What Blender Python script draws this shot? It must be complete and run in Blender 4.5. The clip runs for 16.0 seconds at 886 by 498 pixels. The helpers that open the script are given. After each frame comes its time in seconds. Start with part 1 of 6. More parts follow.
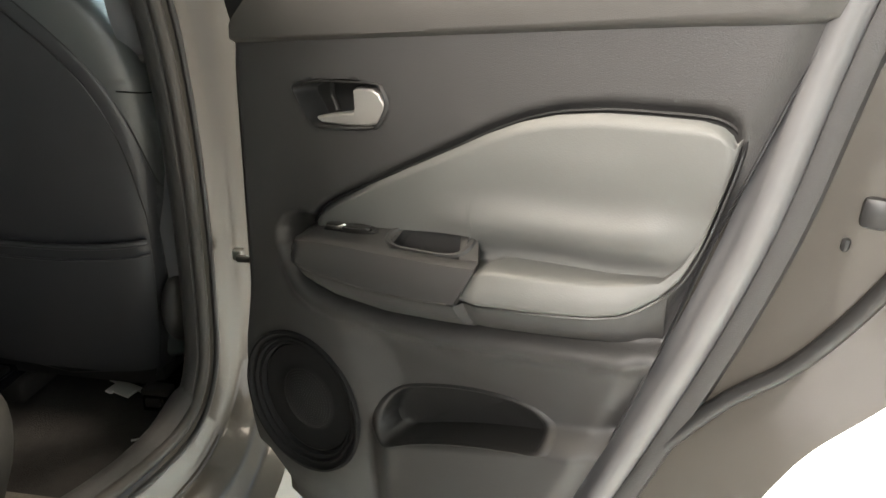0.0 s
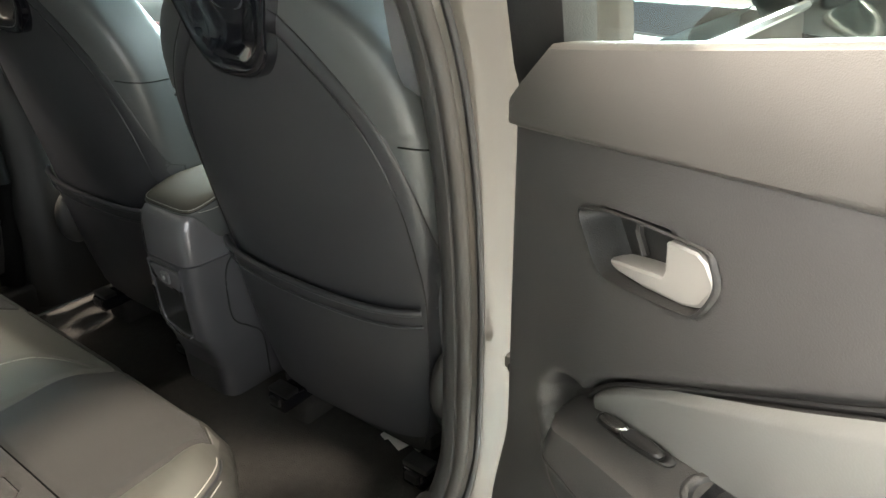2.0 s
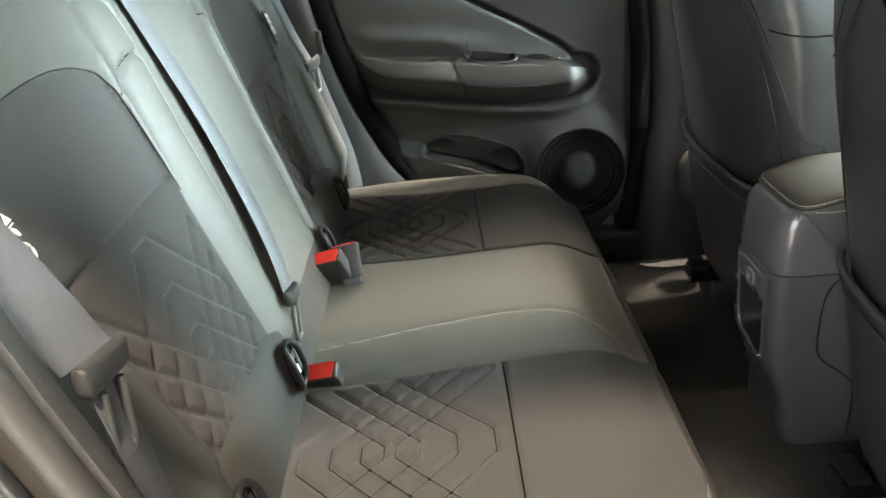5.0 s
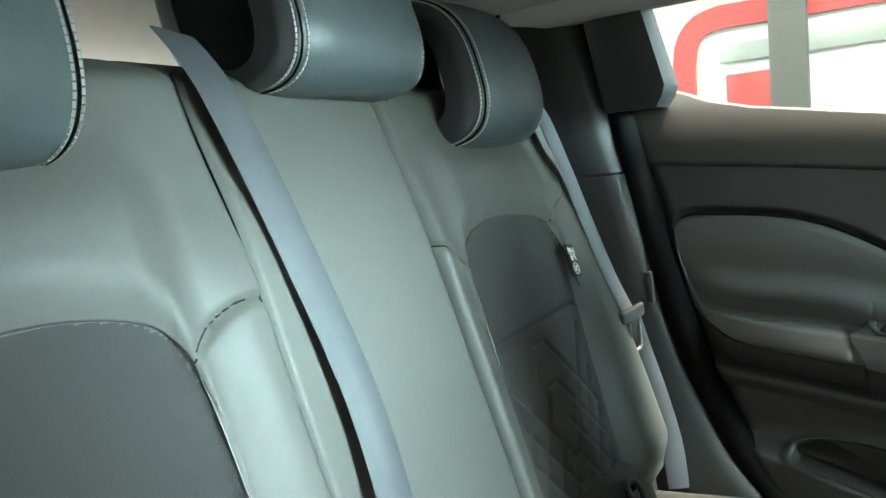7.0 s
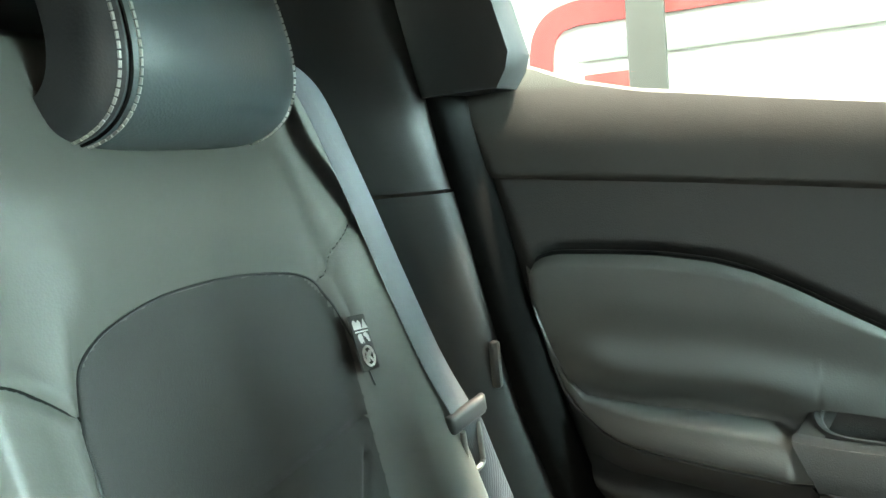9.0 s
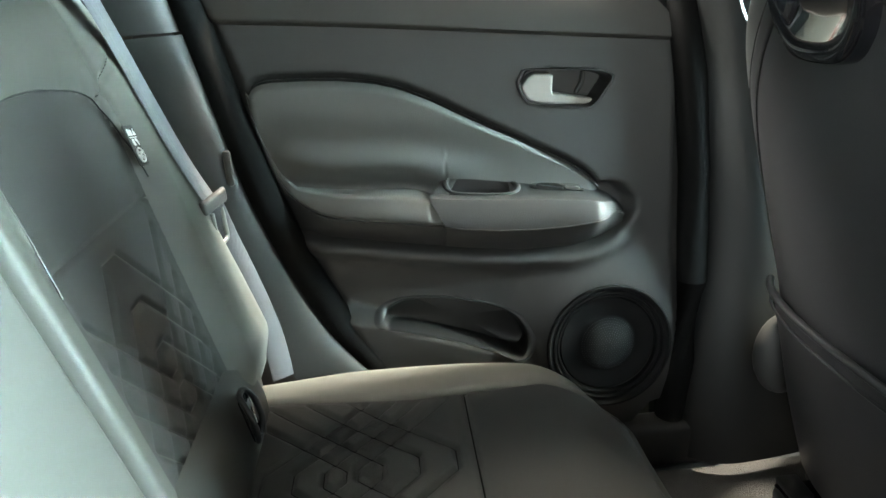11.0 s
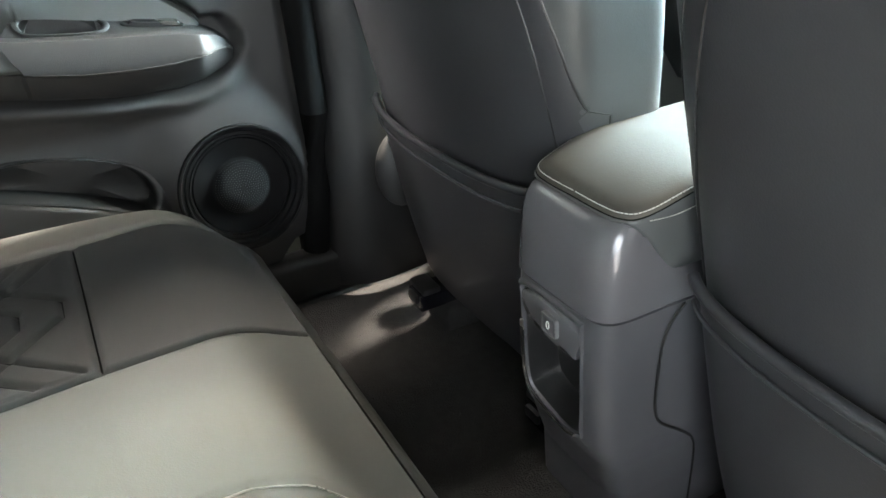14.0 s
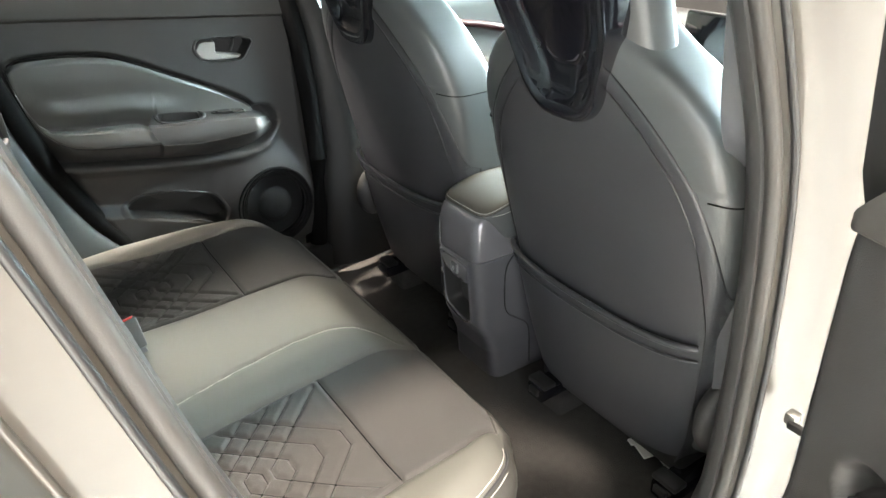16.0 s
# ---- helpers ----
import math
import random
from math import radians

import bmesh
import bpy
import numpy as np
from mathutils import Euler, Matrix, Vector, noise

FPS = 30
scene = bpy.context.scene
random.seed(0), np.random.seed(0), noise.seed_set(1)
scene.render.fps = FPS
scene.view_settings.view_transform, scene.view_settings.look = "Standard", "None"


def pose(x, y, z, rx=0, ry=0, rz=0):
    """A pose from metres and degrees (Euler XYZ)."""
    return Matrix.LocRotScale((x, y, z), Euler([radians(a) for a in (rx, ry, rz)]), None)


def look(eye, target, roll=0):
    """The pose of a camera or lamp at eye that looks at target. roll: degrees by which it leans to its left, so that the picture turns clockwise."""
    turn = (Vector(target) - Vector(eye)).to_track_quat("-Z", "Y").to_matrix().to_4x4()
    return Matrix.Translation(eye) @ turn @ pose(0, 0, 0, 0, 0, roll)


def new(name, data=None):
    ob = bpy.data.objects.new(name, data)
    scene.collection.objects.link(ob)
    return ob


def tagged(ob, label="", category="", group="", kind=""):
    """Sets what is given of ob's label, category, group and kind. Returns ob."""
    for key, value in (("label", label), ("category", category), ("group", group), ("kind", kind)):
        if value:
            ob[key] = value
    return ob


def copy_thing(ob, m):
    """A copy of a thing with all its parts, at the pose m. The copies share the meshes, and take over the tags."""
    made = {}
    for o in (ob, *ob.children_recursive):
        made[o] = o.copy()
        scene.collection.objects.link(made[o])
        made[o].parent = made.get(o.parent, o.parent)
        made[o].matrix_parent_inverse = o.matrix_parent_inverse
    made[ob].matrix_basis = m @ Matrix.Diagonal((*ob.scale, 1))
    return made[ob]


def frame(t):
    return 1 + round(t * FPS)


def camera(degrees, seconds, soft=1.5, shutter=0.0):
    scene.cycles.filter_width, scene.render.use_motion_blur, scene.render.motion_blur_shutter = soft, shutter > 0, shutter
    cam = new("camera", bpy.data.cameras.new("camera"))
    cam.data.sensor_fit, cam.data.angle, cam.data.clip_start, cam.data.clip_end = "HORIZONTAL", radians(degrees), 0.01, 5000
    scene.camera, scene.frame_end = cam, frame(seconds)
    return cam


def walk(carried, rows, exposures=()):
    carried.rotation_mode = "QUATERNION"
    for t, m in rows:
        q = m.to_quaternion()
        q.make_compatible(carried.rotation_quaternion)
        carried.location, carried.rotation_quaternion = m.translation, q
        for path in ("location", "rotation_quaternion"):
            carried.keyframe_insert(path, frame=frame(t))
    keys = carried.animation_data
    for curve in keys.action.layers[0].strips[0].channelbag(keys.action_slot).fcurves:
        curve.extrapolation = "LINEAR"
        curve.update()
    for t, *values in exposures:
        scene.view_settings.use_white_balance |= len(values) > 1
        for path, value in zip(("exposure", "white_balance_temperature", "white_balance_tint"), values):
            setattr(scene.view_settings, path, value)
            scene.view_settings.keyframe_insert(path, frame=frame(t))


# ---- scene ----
cam = camera(62.8, 16.0)
PATH = [
    (0, (1.245, -0.3, 1.303), (1.02, 1.537, 0.545), 2.1),
    (0.5, (1.127, -0.186, 1.383), (0.847, 1.627, 0.587), 2.5),
    (1, (1.104, -0.066, 1.398), (0.607, 1.684, 0.567), 1.7),
    (1.5, (1.167, 0.037, 1.398), (0.37, 1.663, 0.55), 0.6),
    (2, (1.184, 0.098, 1.371), (0.078, 1.52, 0.502), -0.8),
    (2.5, (1.16, 0.146, 1.316), (-0.203, 1.307, 0.424), -2.0),
    (3, (1.228, 0.145, 1.262), (-0.297, 1.042, 0.329), -3.0),
    (3.5, (1.259, 0.138, 1.224), (-0.35, 0.806, 0.242), -3.6),
    (4, (1.193, 0.19, 1.241), (-0.475, 0.638, 0.232), -4.3),
    (4.5, (1.098, 0.244, 1.267), (-0.632, 0.46, 0.285), -5.1),
    (5, (1.002, 0.285, 1.308), (-0.793, 0.253, 0.426), -5.5),
    (5.2, (0.971, 0.284, 1.32), (-0.849, 0.159, 0.5), -5.4),
    (7.3, (0.419, 0.366, 1.251), (-1.244, -0.729, 1.066), -4.9),
    (7.5, (0.323, 0.353, 1.248), (-1.329, -0.76, 1.069), -4.7),
    (8, (0.14, 0.282, 1.261), (-1.537, -0.8, 1.127), -4.8),
    (8.5, (0.06, 0.251, 1.26), (-1.705, -0.677, 1.102), -5.0),
    (9, (0.069, 0.261, 1.258), (-1.787, -0.444, 1.015), -5.4),
    (9.5, (0.119, 0.277, 1.251), (-1.796, -0.183, 0.904), -5.6),
    (10, (0.209, 0.297, 1.241), (-1.721, 0.061, 0.774), -5.3),
    (10.2, (0.254, 0.304, 1.245), (-1.673, 0.145, 0.731), -5.1),
    (12.3, (0.597, 0.206, 1.251), (-1.176, 0.636, 0.431), -4.2),
    (12.5, (0.614, 0.212, 1.248), (-1.139, 0.681, 0.407), -4.3),
    (13, (0.616, 0.243, 1.236), (-1.073, 0.835, 0.343), -4.0),
    (13.5, (0.558, 0.313, 1.197), (-1.061, 1.023, 0.262), -3.7),
    (14, (0.483, 0.372, 1.154), (-1.061, 1.189, 0.18), -3.2),
    (14.5, (0.479, 0.387, 1.148), (-1.005, 1.283, 0.151), -2.8),
    (15, (0.594, 0.285, 1.23), (-0.857, 1.222, 0.222), -2.5),
    (15.5, (0.821, 0.153, 1.367), (-0.631, 1.114, 0.383), -2.3),
    (16, (1.138, -0.019, 1.52), (-0.334, 0.935, 0.559), -2.3),
]
walk(cam, [(t, look(eye, target, roll)) for t, eye, target, roll in PATH],
     [(0, 0.1, 7000, 13), (1.0, 0.28, 6700, 11), (1.5, 0.65, 6800, 11), (2.5, 1.35, 7100, 15), (3, 1.65, 7200, 17), (4, 1.45, 7200, 18), (4.5, 1.25, 7200, 18), (5.2, 1.4, 7100, 15), (7.3, 0.85, 6600, 3), (8.5, 1.3, 6800, 0), (9.5, 1.75, 6800, 2), (10.2, 1.9, 6700, 4),
      (12.5, 1.75, 6600, 10), (13, 2.0, 6500, 11), (14, 2.1, 6500, 13), (15, 2.2, 6250, 11), (15.5, 2.05, 7000, 14), (16, 1.95, 6800, 15)])

# ---------------------------------------------------------------- light
world = bpy.data.worlds.new("showroom_daylight")
scene.world = world
world.use_nodes = True
wn, wl = world.node_tree.nodes, world.node_tree.links
sky = wn.new("ShaderNodeTexSky")
sky.sky_type = 'NISHITA'
sky.sun_disc = False
sky.sun_elevation = radians(42)
sky.sun_rotation = radians(100)
wn["Background"].inputs[1].default_value = 0.15
wl.new(sky.outputs[0], wn["Background"].inputs[0])
sun = new("sun", bpy.data.lights.new("sun", 'SUN'))
sun.data.energy, sun.data.angle, sun.data.color = 2.0, radians(0.6), (1.0, 0.95, 0.86)
sun.matrix_world = look((6, 1, 8), (0, 0, 0))


def area_lamp(name, at, target, w, h, watts, colour):
    la = bpy.data.lights.new(name, 'AREA')
    la.shape, la.size, la.size_y, la.energy, la.color = 'RECTANGLE', w, h, watts, colour
    ob = new(name, la)
    ob.matrix_world = look(at, target)
    return ob


# unseen area lamps: added fills, daylight through the windscreen, and overhead light
# added fill from the right rear for seat backs and console
area_lamp("right_fill_light", (5.2, -2.0, 2.0), (0.0, 0.6, 0.8), 5.0, 3.0, 145, (0.84, 0.94, 1.0))
# added fill aimed at the open door's inner shell
area_lamp("door_fill_light", (-1.6, -3.5, 4.3), (1.2, 0.6, 0.8), 2.0, 1.0, 530, (1.0, 0.95, 0.88))
# added fill through the tailgate for the front seat backs
area_lamp("rear_fill_light", (-1.0, -6.5, 3.0), (0, 0.8, 0.8), 2.2, 1.5, 650, (0.97, 0.97, 1.0))
# stands in for cool daylight through the windscreen, its source unseen
front = area_lamp("front_daylight_lamp", (-0.5, 7.2, 2.6), (-0.1, 0.4, 1.0), 4.4, 2.4, 720, (0.66, 0.93, 1.0))
front.data.spread = radians(60)
# added warm fill between the front seats onto the middle cushion
front_panel = area_lamp("front_warm_fill", (0.0, 7.0, 3.7), (0.0, 0.5, 0.8), 1.0, 0.7, 50, (1.0, 0.90, 0.68))
front_panel.data.spread = radians(60)
# unseen overhead lamps, placed by how light and shadow fall in the cabin
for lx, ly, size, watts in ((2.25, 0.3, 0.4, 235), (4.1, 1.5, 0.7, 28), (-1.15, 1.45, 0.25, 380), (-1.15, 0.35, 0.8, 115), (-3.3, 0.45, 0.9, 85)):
    area_lamp("overhead_light", (lx, ly, 4.3), (lx, ly, 0), size, size, watts, (1.0, 0.91, 0.78))

# ---------------------------------------------------------------- materials


def material(name, colour, rough=0.5, metal=0.0, grain=0.0, grain_scale=900.0, mottle=0.15, mottle_scale=14.0, coat=0.0, spec=0.5,
             sheen=0.0, kind="noise", dist=0.002):
    m = bpy.data.materials.new(name)
    m.use_nodes = True
    n, l = m.node_tree.nodes, m.node_tree.links
    b = n["Principled BSDF"]
    b.inputs["Roughness"].default_value, b.inputs["Metallic"].default_value = rough, metal
    b.inputs["Coat Weight"].default_value, b.inputs["Coat Roughness"].default_value = coat, 0.06
    b.inputs["Specular IOR Level"].default_value = spec
    b.inputs["Sheen Weight"].default_value = sheen
    co = n.new("ShaderNodeTexCoord")
    big = n.new("ShaderNodeTexNoise")
    big.inputs["Scale"].default_value, big.inputs["Detail"].default_value = mottle_scale, 4
    l.new(co.outputs["Object"], big.inputs["Vector"])
    ramp = n.new("ShaderNodeMapRange")
    ramp.inputs["To Min"].default_value, ramp.inputs["To Max"].default_value = 1 - mottle, 1 + mottle
    l.new(big.outputs["Fac"], ramp.inputs["Value"])
    mul = n.new("ShaderNodeVectorMath")
    mul.operation = 'SCALE'
    mul.inputs[0].default_value = colour
    l.new(ramp.outputs[0], mul.inputs["Scale"])
    l.new(mul.outputs[0], b.inputs["Base Color"])
    rr = n.new("ShaderNodeMapRange")
    rr.inputs["To Min"].default_value, rr.inputs["To Max"].default_value = max(rough - 0.07, 0.02), min(rough + 0.07, 1)
    l.new(big.outputs["Fac"], rr.inputs["Value"])
    l.new(rr.outputs[0], b.inputs["Roughness"])
    if grain:
        if kind == "cells":
            tex = n.new("ShaderNodeTexVoronoi")
            out = tex.outputs["Distance"]
        elif kind == "weave":
            tex = n.new("ShaderNodeTexWave")
            tex.inputs["Distortion"].default_value = 1.5
            out = tex.outputs["Fac"]
        else:
            tex = n.new("ShaderNodeTexNoise")
            tex.inputs["Detail"].default_value = 3
            out = tex.outputs["Fac"]
        tex.inputs["Scale"].default_value = grain_scale
        l.new(co.outputs["Object"], tex.inputs["Vector"])
        bump = n.new("ShaderNodeBump")
        bump.inputs["Strength"].default_value, bump.inputs["Distance"].default_value = grain, dist
        l.new(out, bump.inputs["Height"])
        l.new(bump.outputs[0], b.inputs["Normal"])
    return m


M = dict(
    leather_seat=material("charcoal_leatherette", (0.058, 0.062, 0.062), 0.38, grain=0.05, grain_scale=520, mottle=0.1, kind="cells"),
    plastic=material("grained_plastic", (0.029, 0.0283, 0.0278), 0.52, grain=0.25, grain_scale=700, mottle=0.08),
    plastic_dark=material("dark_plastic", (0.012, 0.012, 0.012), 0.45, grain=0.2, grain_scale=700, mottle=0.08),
    plastic_soft=material("soft_door_plastic", (0.038, 0.036, 0.033), 0.55, grain=0.12, grain_scale=900, mottle=0.07, kind="cells"),
    rubber=material("seal_rubber", (0.012, 0.012, 0.012), 0.42, mottle=0.2),
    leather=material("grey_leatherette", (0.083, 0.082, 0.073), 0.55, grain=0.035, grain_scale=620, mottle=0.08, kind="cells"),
    leather_dark=material("dark_leatherette", (0.034, 0.0345, 0.037), 0.36, grain=0.05, grain_scale=520, mottle=0.1, kind="cells"),
    leather_blue=material("blue_grey_leatherette", (0.078, 0.096, 0.100), 0.42, grain=0.08, grain_scale=520, mottle=0.08, kind="cells"),
    leather_light=material("light_grey_leatherette", (0.090, 0.091, 0.087), 0.52, grain=0.06, grain_scale=480, mottle=0.06, kind="cells"),
    fabric=material("charcoal_fabric", (0.037, 0.0355, 0.034), 0.8, grain=0.5, grain_scale=1100, mottle=0.12, sheen=0.06),
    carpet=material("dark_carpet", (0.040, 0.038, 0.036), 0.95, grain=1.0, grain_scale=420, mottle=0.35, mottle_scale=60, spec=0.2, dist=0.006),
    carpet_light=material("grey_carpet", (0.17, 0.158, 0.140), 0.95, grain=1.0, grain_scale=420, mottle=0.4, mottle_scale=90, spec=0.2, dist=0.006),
    paint=material("taupe_metallic_paint", (0.046, 0.0415, 0.035), 0.38, metal=0.35, grain=0.03, grain_scale=1500, mottle=0.05, coat=0.5, spec=0.5),
    speaker=material("black_grille_cloth", (0.005, 0.005, 0.0055), 0.75, grain=0.3, grain_scale=1200, mottle=0.1, spec=0.2),
    console=material("console_satin_plastic", (0.088, 0.087, 0.094), 0.34, metal=0.3, grain=0.12, grain_scale=900, mottle=0.07),
    pillar_trim=material("satin_pillar_plastic", (0.014, 0.0138, 0.0137), 0.58, grain=0.15, grain_scale=900, mottle=0.08, spec=0.35),
    gloss=material("gloss_black", (0.006, 0.006, 0.008), 0.06, mottle=0.05, coat=0.6),
    metal_grey=material("console_metallic_grey", (0.135, 0.133, 0.141), 0.24, metal=0.35, mottle=0.04),
    chrome=material("satin_chrome", (0.62, 0.60, 0.57), 0.26, metal=1.0, mottle=0.04),
    skirt=material("darker_grey_leatherette", (0.042, 0.041, 0.037), 0.45, grain=0.08, grain_scale=520, mottle=0.08, kind="cells"),
    flange=material("grey_seal_flange", (0.026, 0.024, 0.0215), 0.6, grain=0.1, grain_scale=600, mottle=0.15),
    lever=material("silver_lever_paint", (0.36, 0.35, 0.33), 0.42, metal=0.55, mottle=0.03),
    lid=material("warm_grey_lid_leatherette", (0.060, 0.054, 0.045), 0.70, grain=0.06, grain_scale=520, mottle=0.08, kind="cells", spec=0.3),
    strip=material("grey_edge_strip", (0.115, 0.114, 0.116), 0.34, mottle=0.08),
    steel=material("zinc_steel", (0.30, 0.30, 0.285), 0.42, metal=1.0, mottle=0.15, mottle_scale=40),
    belt=material("belt_webbing", (0.072, 0.075, 0.083), 0.55, grain=0.25, grain_scale=260, mottle=0.08, kind="weave", sheen=0.03),
    red=material("red_plastic", (0.75, 0.035, 0.02), 0.4, mottle=0.05),
    thread=material("white_thread", (0.42, 0.41, 0.38), 0.7, mottle=0.1),
    thread_grey=material("grey_thread", (0.30, 0.29, 0.27), 0.7, mottle=0.1),
    white=material("white_print", (0.75, 0.75, 0.73), 0.6, mottle=0.08),
    headliner=material("grey_headliner", (0.40, 0.40, 0.38), 0.9, grain=0.4, grain_scale=700, mottle=0.06),
    tile=material("white_floor_tile", (0.74, 0.73, 0.70), 0.18, mottle=0.05, mottle_scale=2.5),
    wall=material("showroom_wall", (0.60, 0.60, 0.57), 0.7, mottle=0.04, mottle_scale=1.5, grain=0.1, grain_scale=120),
    post=material("green_grey_post", (0.018, 0.0195, 0.018), 0.5, mottle=0.06),
    gap=material("black_gap", (0.004, 0.004, 0.004), 0.9, mottle=0.1, spec=0.1),
    signred=material("red_sign_panel", (0.16, 0.012, 0.012), 0.35, mottle=0.05),
    signwhite=material("white_sign_panel", (0.22, 0.22, 0.22), 0.35, mottle=0.04),
    pillar=material("grey_pillar", (0.10, 0.115, 0.11), 0.5, mottle=0.06),
    leafy=material("green_leaf", (0.07, 0.20, 0.03), 0.5, mottle=0.4, mottle_scale=20),
    carblue=material("dark_blue_paint", (0.028, 0.034, 0.045), 0.3, metal=0.3, coat=0.8, mottle=0.05),
    tyre=material("tyre_rubber", (0.02, 0.02, 0.02), 0.8, mottle=0.2),
    darkred=material("dark_red_trim", (0.05, 0.012, 0.012), 0.35, mottle=0.1),
)


def glass_material(name, tint):
    m = bpy.data.materials.new(name)
    m.use_nodes = True
    n, l = m.node_tree.nodes, m.node_tree.links
    n.remove(n["Principled BSDF"])
    tr, gl, mix = n.new("ShaderNodeBsdfTransparent"), n.new("ShaderNodeBsdfGlossy"), n.new("ShaderNodeMixShader")
    fr = n.new("ShaderNodeFresnel")
    fr.inputs["IOR"].default_value = 1.45
    tr.inputs["Color"].default_value = tint
    gl.inputs["Roughness"].default_value = 0.02
    l.new(fr.outputs[0], mix.inputs[0])
    l.new(tr.outputs[0], mix.inputs[1])
    l.new(gl.outputs[0], mix.inputs[2])
    l.new(mix.outputs[0], n["Material Output"].inputs["Surface"])
    return m


M["glass"] = glass_material("green_tinted_glass", (0.86, 0.93, 0.90, 1))
# dark tint stands in for darker surroundings in the reflection
M["mirror"] = material("mirror_glass", (0.34, 0.37, 0.37), 0.03, metal=1.0, mottle=0.0)

# ---------------------------------------------------------------- mesh tools


def group_of(name, label, category, grp="", kind="", at=(0, 0, 0)):
    ob = new(name)
    ob.empty_display_size = 0.05
    ob.location = at
    return tagged(ob, label, category, grp, kind)


def made(name, verts, faces, mat, parent=None, label="", smooth=True, angle=50):
    me = bpy.data.meshes.new(name)
    me.from_pydata([tuple(v) for v in verts], [], faces)
    me.update()
    if smooth:
        me.polygons.foreach_set("use_smooth", [True] * len(me.polygons))
        me.set_sharp_from_angle(angle=radians(angle))
    me.materials.append(mat)
    ob = new(name, me)
    if parent is not None:
        ob.parent = parent
        ob.matrix_parent_inverse = Matrix.Translation(parent.location).inverted()
    if label:
        tagged(ob, label)
    return ob


def part(name, bm, mat, parent, label="", smooth=True, angle=40):
    bmesh.ops.recalc_face_normals(bm, faces=bm.faces)
    me = bpy.data.meshes.new(name)
    bm.to_mesh(me)
    bm.free()
    if smooth:
        me.polygons.foreach_set("use_smooth", [True] * len(me.polygons))
        me.set_sharp_from_angle(angle=radians(angle))
    me.materials.append(mat)
    ob = new(name, me)
    if parent is not None:
        ob.parent = parent
        ob.matrix_parent_inverse = Matrix.Translation(parent.location).inverted()
    if label:
        tagged(ob, label)
    return ob


def box(c, size, bevel=0.004, seg=2, m=None):
    bm = bmesh.new()
    bmesh.ops.create_cube(bm, size=1)
    bmesh.ops.scale(bm, vec=size, verts=bm.verts)
    if bevel:
        bmesh.ops.bevel(bm, geom=bm.edges[:], offset=bevel, segments=seg, affect='EDGES', profile=0.5)
    bmesh.ops.transform(bm, matrix=Matrix.Translation(c) @ (m or Matrix()), verts=bm.verts)
    return bm


def grid_faces(nu, nv, wrap=False):
    out = []
    for i in range(nu - 1):
        for j in range(nv if wrap else nv - 1):
            k = (j + 1) % nv
            out.append((i * nv + j, i * nv + k, (i + 1) * nv + k, (i + 1) * nv + j))
    return out


def spline(pts, n, closed=False):
    """n points along a smooth curve through pts."""
    p = [Vector(q) for q in pts]
    m = len(p)
    out = []
    spans = m if closed else m - 1
    for k in range(n):
        t = k / (n if closed else n - 1) * spans
        i = min(int(t), spans - 1)
        f = t - i
        g = (lambda a: p[a % m]) if closed else (lambda a: p[max(0, min(m - 1, a))])
        a, b, c, d = g(i - 1), g(i), g(i + 1), g(i + 2)
        out.append(0.5 * (2 * b + (c - a) * f + (2 * a - 5 * b + 4 * c - d) * f * f + (3 * b - a - 3 * c + d) * f ** 3))
    return out


def ease(a, b, x):
    t = min(1, max(0, (x - a) / (b - a)))
    return t * t * (3 - 2 * t)


def lerp_table(x, rows):
    if x <= rows[0][0]:
        return rows[0][1]
    for (a, u), (b, v) in zip(rows, rows[1:]):
        if x <= b:
            return u + (v - u) * (x - a) / (b - a)
    return rows[-1][1]


def smooth_table(x, rows):
    """Like lerp_table, averaged over a short stretch."""
    h = (rows[-1][0] - rows[0][0]) * 0.03
    return sum(lerp_table(x + k * h, rows) for k in (-2, -1, 0, 1, 2)) / 5


def tube(pts, r, seg=8, closed=False):
    """Verts and faces of a round tube along pts."""
    pts = [Vector(p) for p in pts]
    verts, n = [], len(pts)
    up = Vector((0.03, 0.05, 1)).normalized()
    for i, p in enumerate(pts):
        a, b = (pts[(i - 1) % n], pts[(i + 1) % n]) if closed else (pts[max(i - 1, 0)], pts[min(i + 1, n - 1)])
        t = (b - a).normalized()
        s = t.cross(up)
        s = s.normalized() if s.length > 1e-3 else t.cross(Vector((0, 1, 0))).normalized()
        w = s.cross(t).normalized()
        for k in range(seg):
            q = 2 * math.pi * k / seg
            verts.append(p + r * (math.cos(q) * s + math.sin(q) * w))
    faces = grid_faces(n, seg, True)
    if closed:
        faces += [((n - 1) * seg + j, (n - 1) * seg + (j + 1) % seg, (j + 1) % seg, j) for j in range(seg)]
    else:
        faces += [tuple(range(seg))[::-1], tuple((n - 1) * seg + j for j in range(seg))]
    return verts, faces


def ribbon(pts, sides, half, thick):
    """Verts and faces of a strap along pts: sides are the width directions."""
    verts, n = [], len(pts)
    for i, p in enumerate(pts):
        p = Vector(p)
        t = (Vector(pts[min(i + 1, n - 1)]) - Vector(pts[max(i - 1, 0)])).normalized()
        s = Vector(sides[min(i, len(sides) - 1)]).normalized()
        w = s.cross(t).normalized() * thick / 2
        s = s * half
        e = s * 0.94
        verts += [p - s, p - e + w, p + e + w, p + s, p + e - w, p - e - w]
    faces = grid_faces(n, 6, True)
    return verts, faces + [(5, 4, 3, 2, 1, 0), tuple((n - 1) * 6 + j for j in range(6))]


